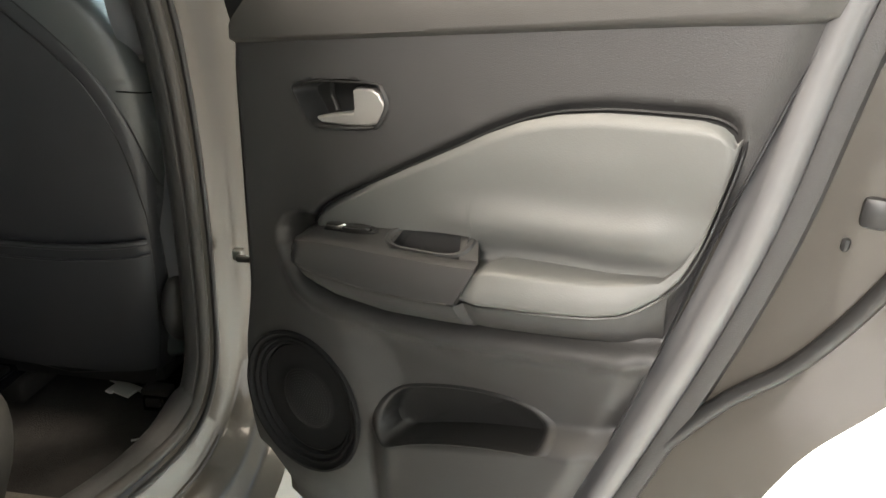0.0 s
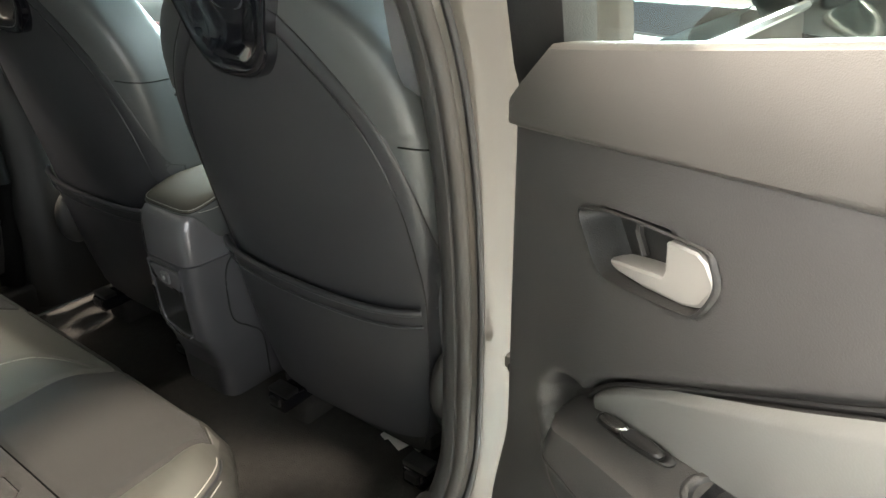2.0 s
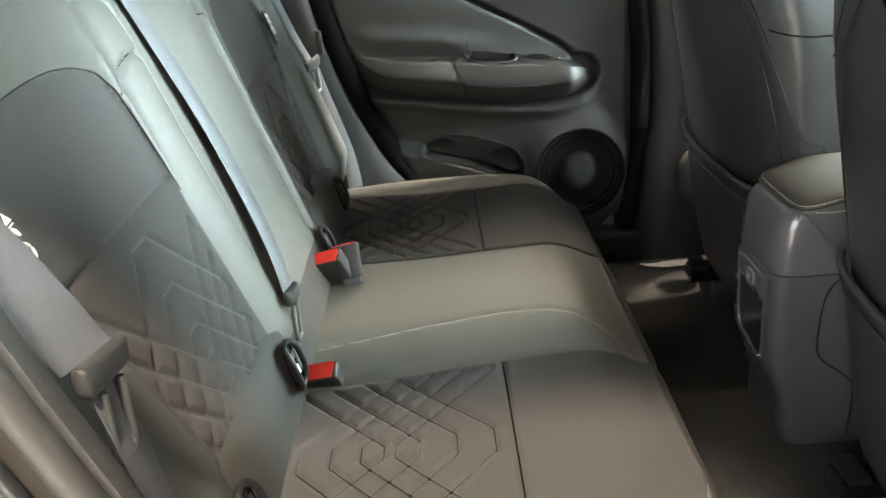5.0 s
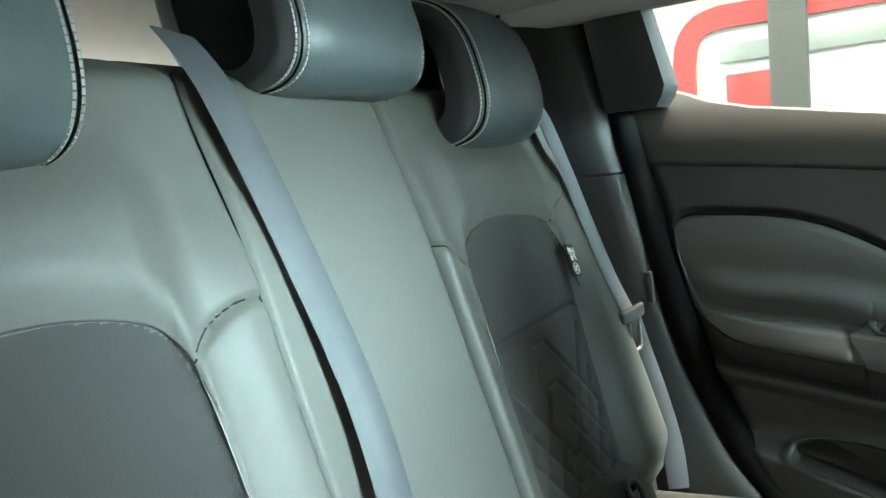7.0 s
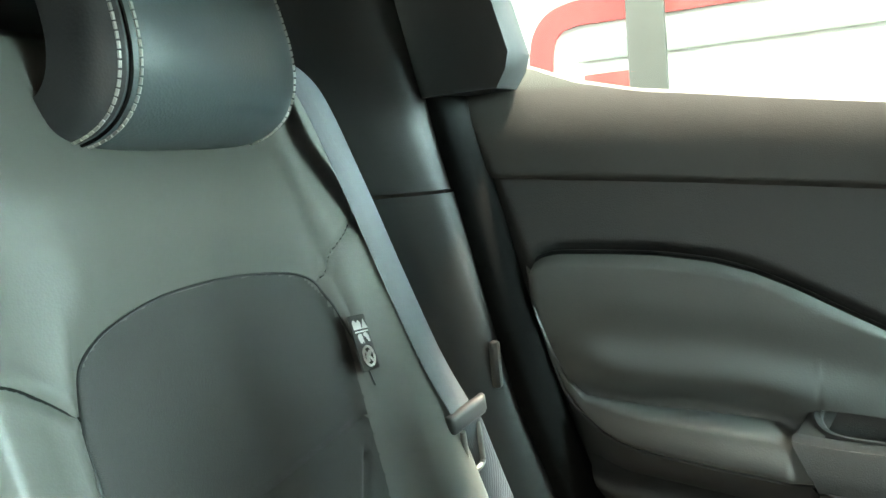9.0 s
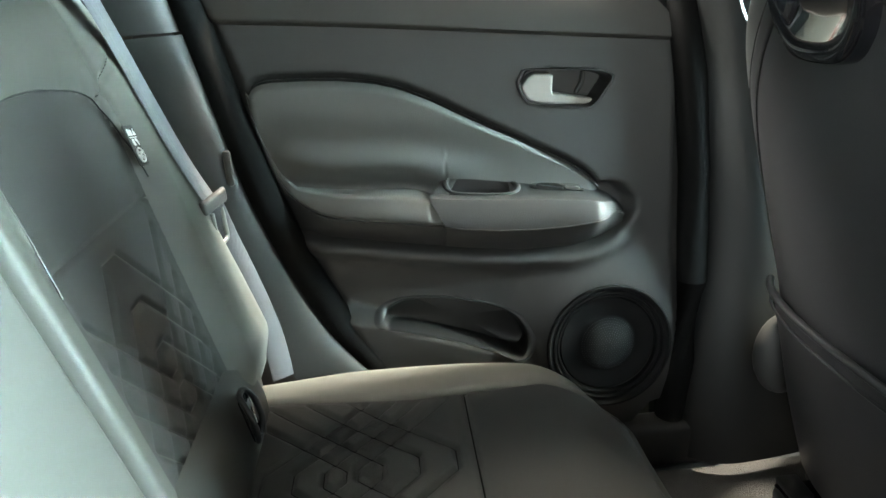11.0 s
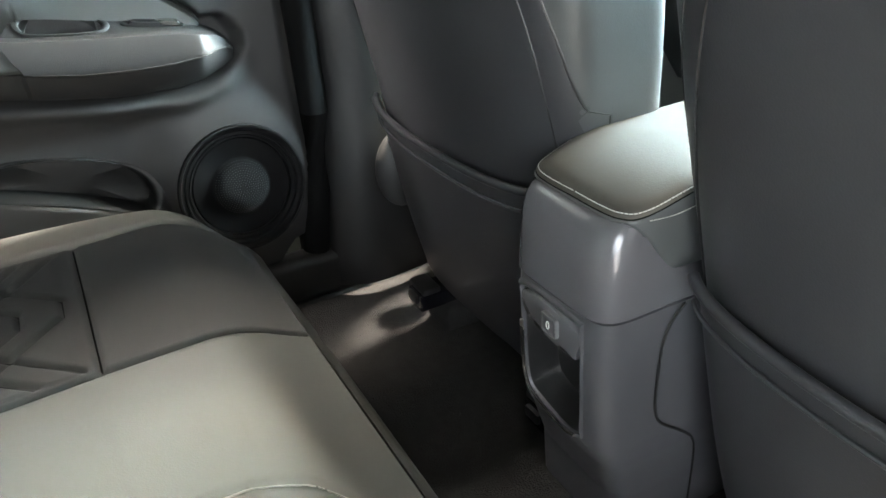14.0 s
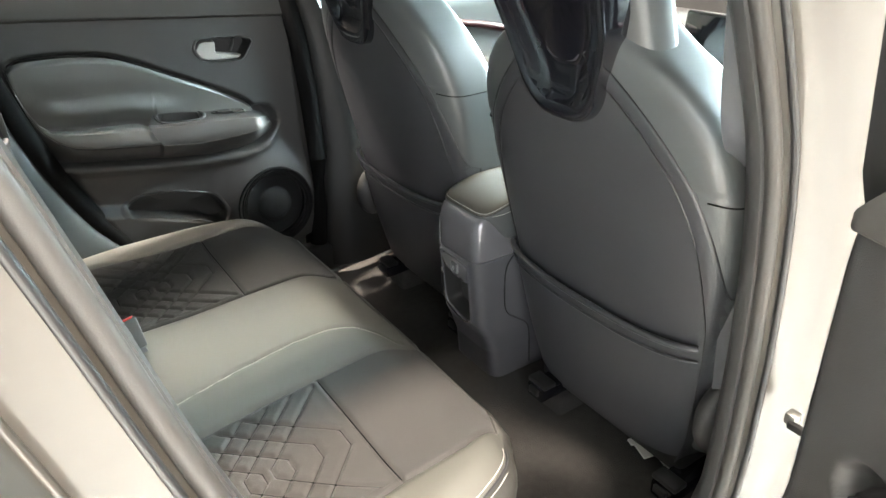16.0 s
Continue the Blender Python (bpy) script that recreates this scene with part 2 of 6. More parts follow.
def stitch_row(pts, step, length, r, parent, mat, name="stitching", lift=None):
    """A row of short thread stitches along a dense line of points."""
    dist, verts, faces = [0.0], [], []
    for a, b in zip(pts, pts[1:]):
        dist.append(dist[-1] + (Vector(b) - Vector(a)).length)

    def at(d):
        for k in range(len(dist) - 1):
            if dist[k + 1] >= d:
                f = (d - dist[k]) / max(dist[k + 1] - dist[k], 1e-9)
                return Vector(pts[k]).lerp(Vector(pts[k + 1]), f)
        return Vector(pts[-1])

    d = step / 2
    while d + length < dist[-1]:
        a, b = at(d), at(d + length)
        v, f = tube([a, a.lerp(b, 0.25) + (lift or Vector()), a.lerp(b, 0.75) + (lift or Vector()), b], r, 5)
        faces += [tuple(i + len(verts) for i in q) for q in f]
        verts += v
        d += step
    return tagged(made(name, verts, faces, mat, parent), kind="stuff")


def dome(outline, rings, place, mat, name, parent, label="", cap=True):
    """A pad inside a closed outline of (a, b): rings of (share of the way in, height), laid into the world by place(a, b, h)."""
    ca = sum(p[0] for p in outline) / len(outline)
    cb = sum(p[1] for p in outline) / len(outline)
    verts, n = [], len(outline)
    for r, h in rings:
        for a, b in outline:
            verts.append(place(ca + (a - ca) * r, cb + (b - cb) * r, h))
    faces = grid_faces(len(rings), n, True)
    if cap:
        r, h = rings[-1]
        verts.append(place(ca, cb, h))
        k = (len(rings) - 1) * n
        faces += [(k + j, k + (j + 1) % n, len(verts) - 1) for j in range(n)]
    return made(name, verts, faces, mat, parent, label)


def split_mesh(verts, faces, zone_of, zones, parent):
    """Lays the faces of one surface into one part for each zone. zones: key -> (name, material, label)."""
    sets = {}
    for f in faces:
        c = sum((verts[i] for i in f), Vector()) / len(f)
        sets.setdefault(zone_of(c, f), []).append(f)
    obs = {}
    for key, fs in sets.items():
        used = sorted({i for f in fs for i in f})
        index = {i: k for k, i in enumerate(used)}
        name, mat, label = zones[key]
        obs[key] = made(name, [verts[i] for i in used], [tuple(index[i] for i in f) for f in fs], mat, parent, label, angle=60)
    return obs

# ---------------------------------------------------------------- showroom
ground = tagged(made("ground", [(-60, -60, -0.012), (60, -60, -0.012), (60, 60, -0.012), (-60, 60, -0.012)], [(0, 1, 2, 3)], M["pillar"]),
                "pale grey floor screed under the tiles", "floor", kind="structure")


def wall(name, c, size):
    return tagged(part(name, box(c, size, 0), M["wall"], None), "plain white wall closing the showroom", "wall", kind="structure")


wall("wall_rear", (0, -9.0, 2.3), (18, 0.2, 4.6))
wall("wall_left", (-9.0, 0, 2.3), (0.2, 18, 4.6))
wall("wall_front", (-4.5, 9.0, 2.3), (9, 0.2, 4.6))
# unseen wall, added to close this side and block the sky
wall("blocking_wall_right", (9.0, -2.5, 2.3), (0.2, 13, 4.6))
tagged(part("ceiling", box((0, 0, 4.68), (18.2, 18.2, 0.16), 0), M["wall"], None), "white showroom ceiling", "ceiling", kind="structure")

# ---------------------------------------------------------------- car body
car = group_of("car", "taupe metallic car with its rear side door open", "car")

# rear door opening of the body: (y, z) along the rubber seal, from the roof down the rear pillar, along the sill and up the centre pillar
OPENING = [(-0.06, 1.50), (-0.035, 1.42), (-0.005, 1.30), (0.025, 1.17), (0.048, 1.08), (0.074, 0.99), (0.098, 0.896), (0.124, 0.83), (0.165, 0.77),
           (0.22, 0.71), (0.275, 0.655), (0.35, 0.612), (0.45, 0.578), (0.56, 0.55), (0.655, 0.537), (0.72, 0.555), (0.76, 0.61), (0.772, 0.70), (0.775, 0.82),
           (0.772, 0.93), (0.76, 1.06), (0.735, 1.185), (0.69, 1.30), (0.63, 1.42), (0.56, 1.50)]
loop = spline([(0, y, z) for y, z in OPENING], 150)


def loop_out(i):
    a, b = loop[max(i - 1, 0)], loop[min(i + 1, len(loop) - 1)]
    t = (b - a).normalized()
    return Vector((0, -t.z, t.y)) * -1.0


def jamb_profile(i):
    """(outward in the side plane, x) rows of the painted jamb at a place of the loop."""
    f = i / (len(loop) - 1)
    rear = [(0.000, 0.690), (0.014, 0.700), (0.020, 0.712), (0.060, 0.718), (0.070, 0.7225), (0.076, 0.730), (0.086, 0.772), (0.096, 0.782), (0.130, 0.790),
            (0.140, 0.800), (0.150, 0.838), (0.320, 0.862)]
    front = [(0.000, 0.690), (0.012, 0.702), (0.022, 0.712), (0.045, 0.722), (0.070, 0.728), (0.085, 0.734), (0.100, 0.742), (0.120, 0.756), (0.140, 0.772),
             (0.160, 0.790), (0.175, 0.812), (0.190, 0.830)]
    w = ease(0.58, 0.72, f)
    return [((1 - w) * a + w * c, (1 - w) * b + w * d) for (a, b), (c, d) in zip(rear, front)]


jv = []
for i, p in enumerate(loop):
    o = loop_out(i)
    for d, x in jamb_profile(i):
        q = p + o * d
        jv.append((x, q.y, q.z))
made("door_jamb", jv, grid_faces(len(loop), 12), M["paint"], car, "taupe metallic painted door jamb")
v, f = tube([(0.692, p.y, p.z) for p in loop], 0.0105, 10)
made("door_seal", v, f, M["flange"], car, "dark grey rubber door seal")
v, f = tube([(0.708, p.y + loop_out(i).y * 0.017, p.z + loop_out(i).z * 0.017) for i, p in enumerate(loop)], 0.005, 8)
made("seal_lip", v, f, M["rubber"], car)
for out_, dx, r in ((0.0705, 0.7215, 0.0045),):
    ridge = [(dx, p.y + loop_out(i).y * out_, p.z + loop_out(i).z * out_) for i, p in enumerate(loop) if 8 < i < 92]
    v, f = tube(ridge, r, 8)
    made("jamb_ridge", v, f, M["paint"], car, "rolled ridge of the painted jamb")

# inner trims round the opening: rear pillar and sill, and the centre pillar
iv = []
for i, p in enumerate(loop):
    o = loop_out(i)
    for d, x in ((0.004, 0.692), (-0.012, 0.684), (-0.014, 0.672), (0.0, 0.655), (0.03, 0.64), (0.10, 0.63)):
        q = p + o * d
        iv.append((x, q.y, q.z))
made("opening_trim", iv, grid_faces(len(loop), 6), M["plastic"], car, "grey plastic trim round the door opening")
# sill scuff plate with a joint
sv = []
for i in range(40):
    y = 0.30 + 0.43 * i / 39
    z = smooth_table(y, [(0.12, 0.845), (0.165, 0.778), (0.22, 0.716), (0.27, 0.66), (0.35, 0.617), (0.45, 0.583), (0.56, 0.555), (0.66, 0.545), (0.73, 0.565)])
    for dx, dz in ((0.69, 0.002), (0.675, 0.012), (0.655, 0.009), (0.641, -0.004), (0.634, -0.05), (0.630, -0.20)):
        sv.append((dx, y, z + dz))
made("sill_trim", sv, grid_faces(40, 6), M["plastic"], car, "grained grey plastic sill trim")

# outer skins that close the car round the cabin
def side_sheet(name, y0, y1, z0, z1, sign, mat, label="", thick=0.02, parent=car):
    rows = [(0.30, 0.80), (0.45, 0.865), (0.62, 0.88), (0.85, 0.878), (1.05, 0.86), (1.18, 0.84), (1.34, 0.79), (1.50, 0.70), (1.58, 0.60)]
    n, vs = 16, []
    for i in range(9):
        y = y0 + (y1 - y0) * i / 8
        for side in (0, 1):
            for k in range(n):
                z = z0 + (z1 - z0) * (k if side == 0 else n - 1 - k) / (n - 1)
                vs.append((sign * (lerp_table(z, rows) - (thick if side else 0)), y, z))
    fs = grid_faces(9, 2 * n, True) + [tuple(range(2 * n)), tuple(8 * 2 * n + j for j in range(2 * n))]
    return made(name, vs, fs, mat, parent, label, angle=30)


side_sheet("rear_quarter_panel", -1.0, -0.16, 0.30, 1.20, 1, M["paint"])
side_sheet("rear_quarter_upper", -1.0, -0.24, 1.20, 1.56, 1, M["paint"])
side_sheet("rear_quarter_panel", -1.0, -0.06, 0.30, 1.25, -1, M["paint"])
side_sheet("rear_quarter_upper", -0.60, -0.14, 1.25, 1.56, -1, M["paint"])
part("rear_corner_pillar", box((-0.66, -0.985, 1.40), (0.07, 0.07, 0.34), 0.02, 3, Matrix.Rotation(radians(-14), 4, 'Y')), M["headliner"], car, "pale rear corner pillar trim")
gl = made("rear_quarter_glass", [(-0.80, -0.96, 1.25), (-0.80, -0.60, 1.25), (-0.68, -0.60, 1.53), (-0.68, -0.92, 1.53)], [(0, 1, 2, 3)], M["glass"], car, "small rear quarter window", smooth=False)
gl.visible_shadow = False
made("rear_pillar_lining", [(-0.665, -0.235, 1.235), (-0.665, -0.62, 1.235), (-0.640, -0.64, 1.40), (-0.585, -0.66, 1.545), (-0.565, -0.25, 1.575), (-0.630, -0.24, 1.40)], [(0, 1, 2, 5), (5, 2, 3, 4)], M["headliner"], car, "pale grey rear pillar lining")
side_sheet("front_door_skin", 0.93, 2.0, 0.30, 1.17, 1, M["paint"], "taupe metallic closed front door")
side_sheet("front_door_skin", 0.80, 2.0, 0.30, 1.17, -1, M["paint"])
side_sheet("rear_door_skin", -0.06, 0.795, 0.30, 1.215, -1, M["paint"])
# roof with headliner, tail, floor pan and bulkhead
rv = []
for i in range(15):
    y = -1.05 + 2.75 * i / 14
    for k in range(13):
        a = -1 + 2 * k / 12
        rv.append((a * 0.62, y, 1.60 - 0.05 * a * a - 0.05 * ((y - 0.2) / 1.3) ** 2))
made("roof", rv, grid_faces(15, 13), M["paint"], car, "taupe metallic roof panel")
made("headliner", [(x * 0.985, y, z - 0.035) for x, y, z in rv], grid_faces(15, 13), M["headliner"], car, "pale grey headliner")
for sg in (-1, 1):
    v, f = tube([(sg * 0.655, -1.0 + 2.6 * k / 30, 1.525 - 0.05 * ((-1.0 + 2.6 * k / 30 - 0.2) / 1.3) ** 2) for k in range(31)], 0.045, 10)
    made("roof_rail_trim", v, f, M["headliner"], car)
part("tail_panel", box((0, -1.03, 0.80), (1.5, 0.05, 0.9), 0.02), M["plastic_dark"], car)
part("tailgate_glass_frame", box((0, -1.02, 1.52), (1.3, 0.05, 0.06), 0.015), M["plastic_dark"], car)
part("floor_pan", box((0, 0.75, 0.33), (1.56, 3.5, 0.04), 0.01), M["plastic_dark"], car)
part("bulkhead", box((0, 2.05, 0.72), (1.56, 0.05, 0.8), 0.01), M["plastic_dark"], car)
part("luggage_cover", box((0, -0.62, 1.13), (1.28, 0.72, 0.02), 0.006), M["plastic_dark"], car)

# wheels that carry the car
for wx in (-0.74, 0.74):
    for wy in (-0.78, 2.05):
        bm = bmesh.new()
        bmesh.ops.create_cone(bm, cap_ends=True, segments=48, radius1=0.335, radius2=0.335, depth=0.20, matrix=Matrix.Translation((wx, wy, 0.335)) @ Matrix.Rotation(radians(90), 4, 'Y'))
        bmesh.ops.bevel(bm, geom=[e for e in bm.edges if e.calc_face_angle(0) > 1], offset=0.035, segments=3, affect='EDGES')
        whl = part("wheel", bm, M["tyre"], car, "black tyre on a silver rim")
        ox = wx + math.copysign(0.102, wx)
        v, f = tube([(ox, wy + 0.225 * math.cos(2 * math.pi * k / 40), 0.335 + 0.225 * math.sin(2 * math.pi * k / 40)) for k in range(40)], 0.012, 8, True)
        made("rim", v, f, M["chrome"], whl)
        for k in range(5):
            a = 2 * math.pi * k / 5 + 0.3
            v, f = tube([(ox, wy, 0.335), (ox, wy + 0.22 * math.cos(a), 0.335 + 0.22 * math.sin(a))], 0.02, 6)
            made("spoke", v, f, M["chrome"], whl)

# painted body parts on the rear jamb: stop buffer, striker bolt
pl_ = []
for k in range(3):
    for j in range(36):
        t = 2 * math.pi * j / 36
        q = (1.0, 0.9, 0.02)[k]
        pl_.append((0.7235 + (0.0, 0.003, 0.001)[k], 0.020 + 0.020 * q * math.cos(t), 1.004 + 0.030 * q * math.sin(t)))
made("stop_plate", pl_, grid_faces(3, 36, True), M["flange"], car)
part("stop_buffer", box((0.735, 0.016, 1.018), (0.022, 0.024, 0.024), 0.009, 3), M["flange"], car, "grey rubber stop buffer")
bm = bmesh.new()
bmesh.ops.create_cone(bm, cap_ends=True, segments=14, radius1=0.0052, radius2=0.0045, depth=0.010, matrix=Matrix.Translation((0.729, 0.029, 0.988)) @ Matrix.Rotation(radians(90), 4, 'Y'))
part("striker_bolt", bm, M["steel"], car, "zinc striker bolt")
# door check bracket on the centre pillar
part("door_check", box((0.755, 0.80, 0.808), (0.018, 0.018, 0.020), 0.004), M["steel"], car, "zinc door check bracket")
part("door_check_strap", box((0.79, 0.79, 0.804), (0.07, 0.010, 0.012), 0.003), M["plastic_dark"], car)

# ---------------------------------------------------------------- rear doors
# local door frame: s from the hinge edge rearwards, d inwards from the trim plane, z up
INS_UP = [(0.150, 0.927), (0.156, 0.937), (0.168, 0.950), (0.19, 0.966), (0.24, 0.995), (0.30, 1.028), (0.37, 1.066), (0.42, 1.094), (0.46, 1.113), (0.50, 1.126), (0.55, 1.135), (0.60, 1.139), (0.645, 1.141), (0.664, 1.138), (0.676, 1.130), (0.681, 1.116)]
ARM_TOP = [(0.104, 0.880), (0.112, 0.892), (0.130, 0.904), (0.16, 0.914), (0.19, 0.920), (0.25, 0.926), (0.32, 0.932), (0.40, 0.940), (0.43, 0.945), (0.455, 0.951), (0.50, 0.956), (0.57, 0.962), (0.64, 0.975)]
BEZEL_RISE = [(0.104, 0.002), (0.15, 0.009), (0.19, 0.014), (0.25, 0.019), (0.36, 0.028), (0.44, 0.030)]
ARM_BOT = [(0.104, 0.874), (0.115, 0.882), (0.135, 0.885), (0.17, 0.883), (0.21, 0.880), (0.264, 0.880), (0.327, 0.884), (0.376, 0.891), (0.41, 0.897)]
PAD_BOT = [(0.37, 0.891), (0.41, 0.897), (0.478, 0.908), (0.54, 0.917), (0.575, 0.923), (0.594, 0.929), (0.610, 0.938), (0.630, 0.955), (0.648, 0.979), (0.662, 1.018), (0.672, 1.062), (0.680, 1.104), (0.6825, 1.128)]
RIDGE = [(0.08, 0.880), (0.10, 0.860), (0.125, 0.845), (0.16, 0.832), (0.20, 0.824), (0.287, 0.825), (0.376, 0.838), (0.457, 0.852), (0.53, 0.866), (0.627, 0.885), (0.70, 0.900)]
BELT = [(0.0, 1.222), (0.07, 1.232), (0.195, 1.250), (0.45, 1.291), (0.56, 1.311), (0.62, 1.329), (0.665, 1.350), (0.72, 1.363), (0.82, 1.370)]
CREASE = [(0.0, 1.152), (0.3, 1.186), (0.6, 1.220), (0.82, 1.242)]
REAR = [(0.44, 0.50), (0.55, 0.528), (0.68, 0.572), (0.77, 0.604), (0.895, 0.640), (1.0, 0.665), (1.10, 0.694), (1.17, 0.714), (1.25, 0.740), (1.36, 0.785)]
SPK, SPR = (0.137, 0.643), (0.106, 0.112)
POCKET = [(0.277, 0.664), (0.283, 0.688), (0.298, 0.710), (0.325, 0.726), (0.38, 0.745), (0.43, 0.756), (0.48, 0.759), (0.508, 0.752), (0.524, 0.738), (0.520, 0.722), (0.49, 0.712), (0.44, 0.696), (0.39, 0.678), (0.35, 0.662), (0.305, 0.642), (0.285, 0.646)]
RECESS = [(0.1306, 1.105), (0.138, 1.1136), (0.16, 1.119), (0.185, 1.1225), (0.226, 1.1255), (0.262, 1.1275), (0.272, 1.118), (0.276, 1.1066), (0.2715, 1.092), (0.262, 1.078), (0.25, 1.074), (0.21, 1.068), (0.171, 1.064), (0.1555, 1.0705), (0.142, 1.088)]


def lump(x, a, b, soft):
    return ease(a - soft, a, x) * (1 - ease(b, b + soft, x))


def inside_share(outline, s, z, grow=1.0):
    """1 in the middle of an outline, 0 at its edge and past it."""
    ca = sum(p[0] for p in outline) / len(outline)
    cb = sum(p[1] for p in outline) / len(outline)
    hit = None
    ds, dz = s - ca, z - cb
    n = len(outline)
    for k in range(n):
        (a, b), (c, d) = outline[k], outline[(k + 1) % n]
        a, b, c, d = a - ca, b - cb, c - ca, d - cb
        den = ds * (d - b) - dz * (c - a)
        if abs(den) > 1e-12:
            t = (a * (d - b) - b * (c - a)) / den
            u = (a * dz - b * ds) / den
            if t > 0 and -1e-6 <= u <= 1 + 1e-6:
                hit = t if hit is None else max(hit, t)
    return 1.0 if hit is None else max(0.0, 1 - 1 / (hit * grow))


def door_base(s, z):
    """Relief of the door trim without its holes."""
    cr = lerp_table(s, CREASE)
    d = 0.0
    if z > cr:
        d += 0.010 * ease(cr, cr + 0.006, z) - 3.2 * max(0, z - cr - 0.02) ** 2
    # sunken field of insert and armrest, with a raised ridge below
    rg = lerp_table(s, RIDGE)
    up = lerp_table(s, INS_UP) if s > 0.15 else 0.927
    tip = s - lerp_table(z, [(0.82, 0.160), (0.84, 0.135), (0.858, 0.117), (0.88, 0.104), (0.905, 0.106), (0.93, 0.125), (0.95, 0.150), (0.99, 0.165)]) if s < 0.17 else 0.02
    field = ease(rg - 0.002, rg + 0.010, z) * (1 - ease(up + 0.001, up + 0.015, z)) * ease(-0.026, 0.004, tip) * (1 - ease(0.664, 0.690, s))
    d -= (0.014 + 0.014 * (1 - ease(0.12, 0.26, s))) * field
    d += 0.014 * math.exp(-((z - rg + 0.012) / 0.016) ** 2) * ease(0.07, 0.14, s)
    # swelling of the lower trim under the ridge, round the speaker and at the map pocket
    r = math.hypot((s - SPK[0]) / SPR[0], (z - SPK[1]) / SPR[1])
    low = 1 - ease(0.77, 0.83, z)
    d -= 0.010 * low * ease(0.2, 0.3, s)
    d += 0.022 * (1 - ease(1.0, 1.9, r)) - 0.026 * (1 - ease(0.92, 1.0, r))
    lip = lerp_table(s, [(0.25, 0.660), (0.31, 0.652), (0.40, 0.684), (0.47, 0.710), (0.53, 0.733), (0.60, 0.75)])
    d += 0.034 * (1 - ease(lip - 0.012, lip + 0.020, z)) * ease(0.255, 0.31, s)
    d -= 0.02 * (1 - ease(0.0, 0.03, s)) + 0.012 * ease(0, 0.03, s - lerp_table(z, REAR) + 0.03)
    return d


def door_d(s, z):
    """Relief of the trim with the holes of pull handle and map pocket."""
    d = door_base(s, z)
    d -= 0.055 * ease(0.0, 0.12, inside_share(RECESS, s, z, 1.05))
    return d


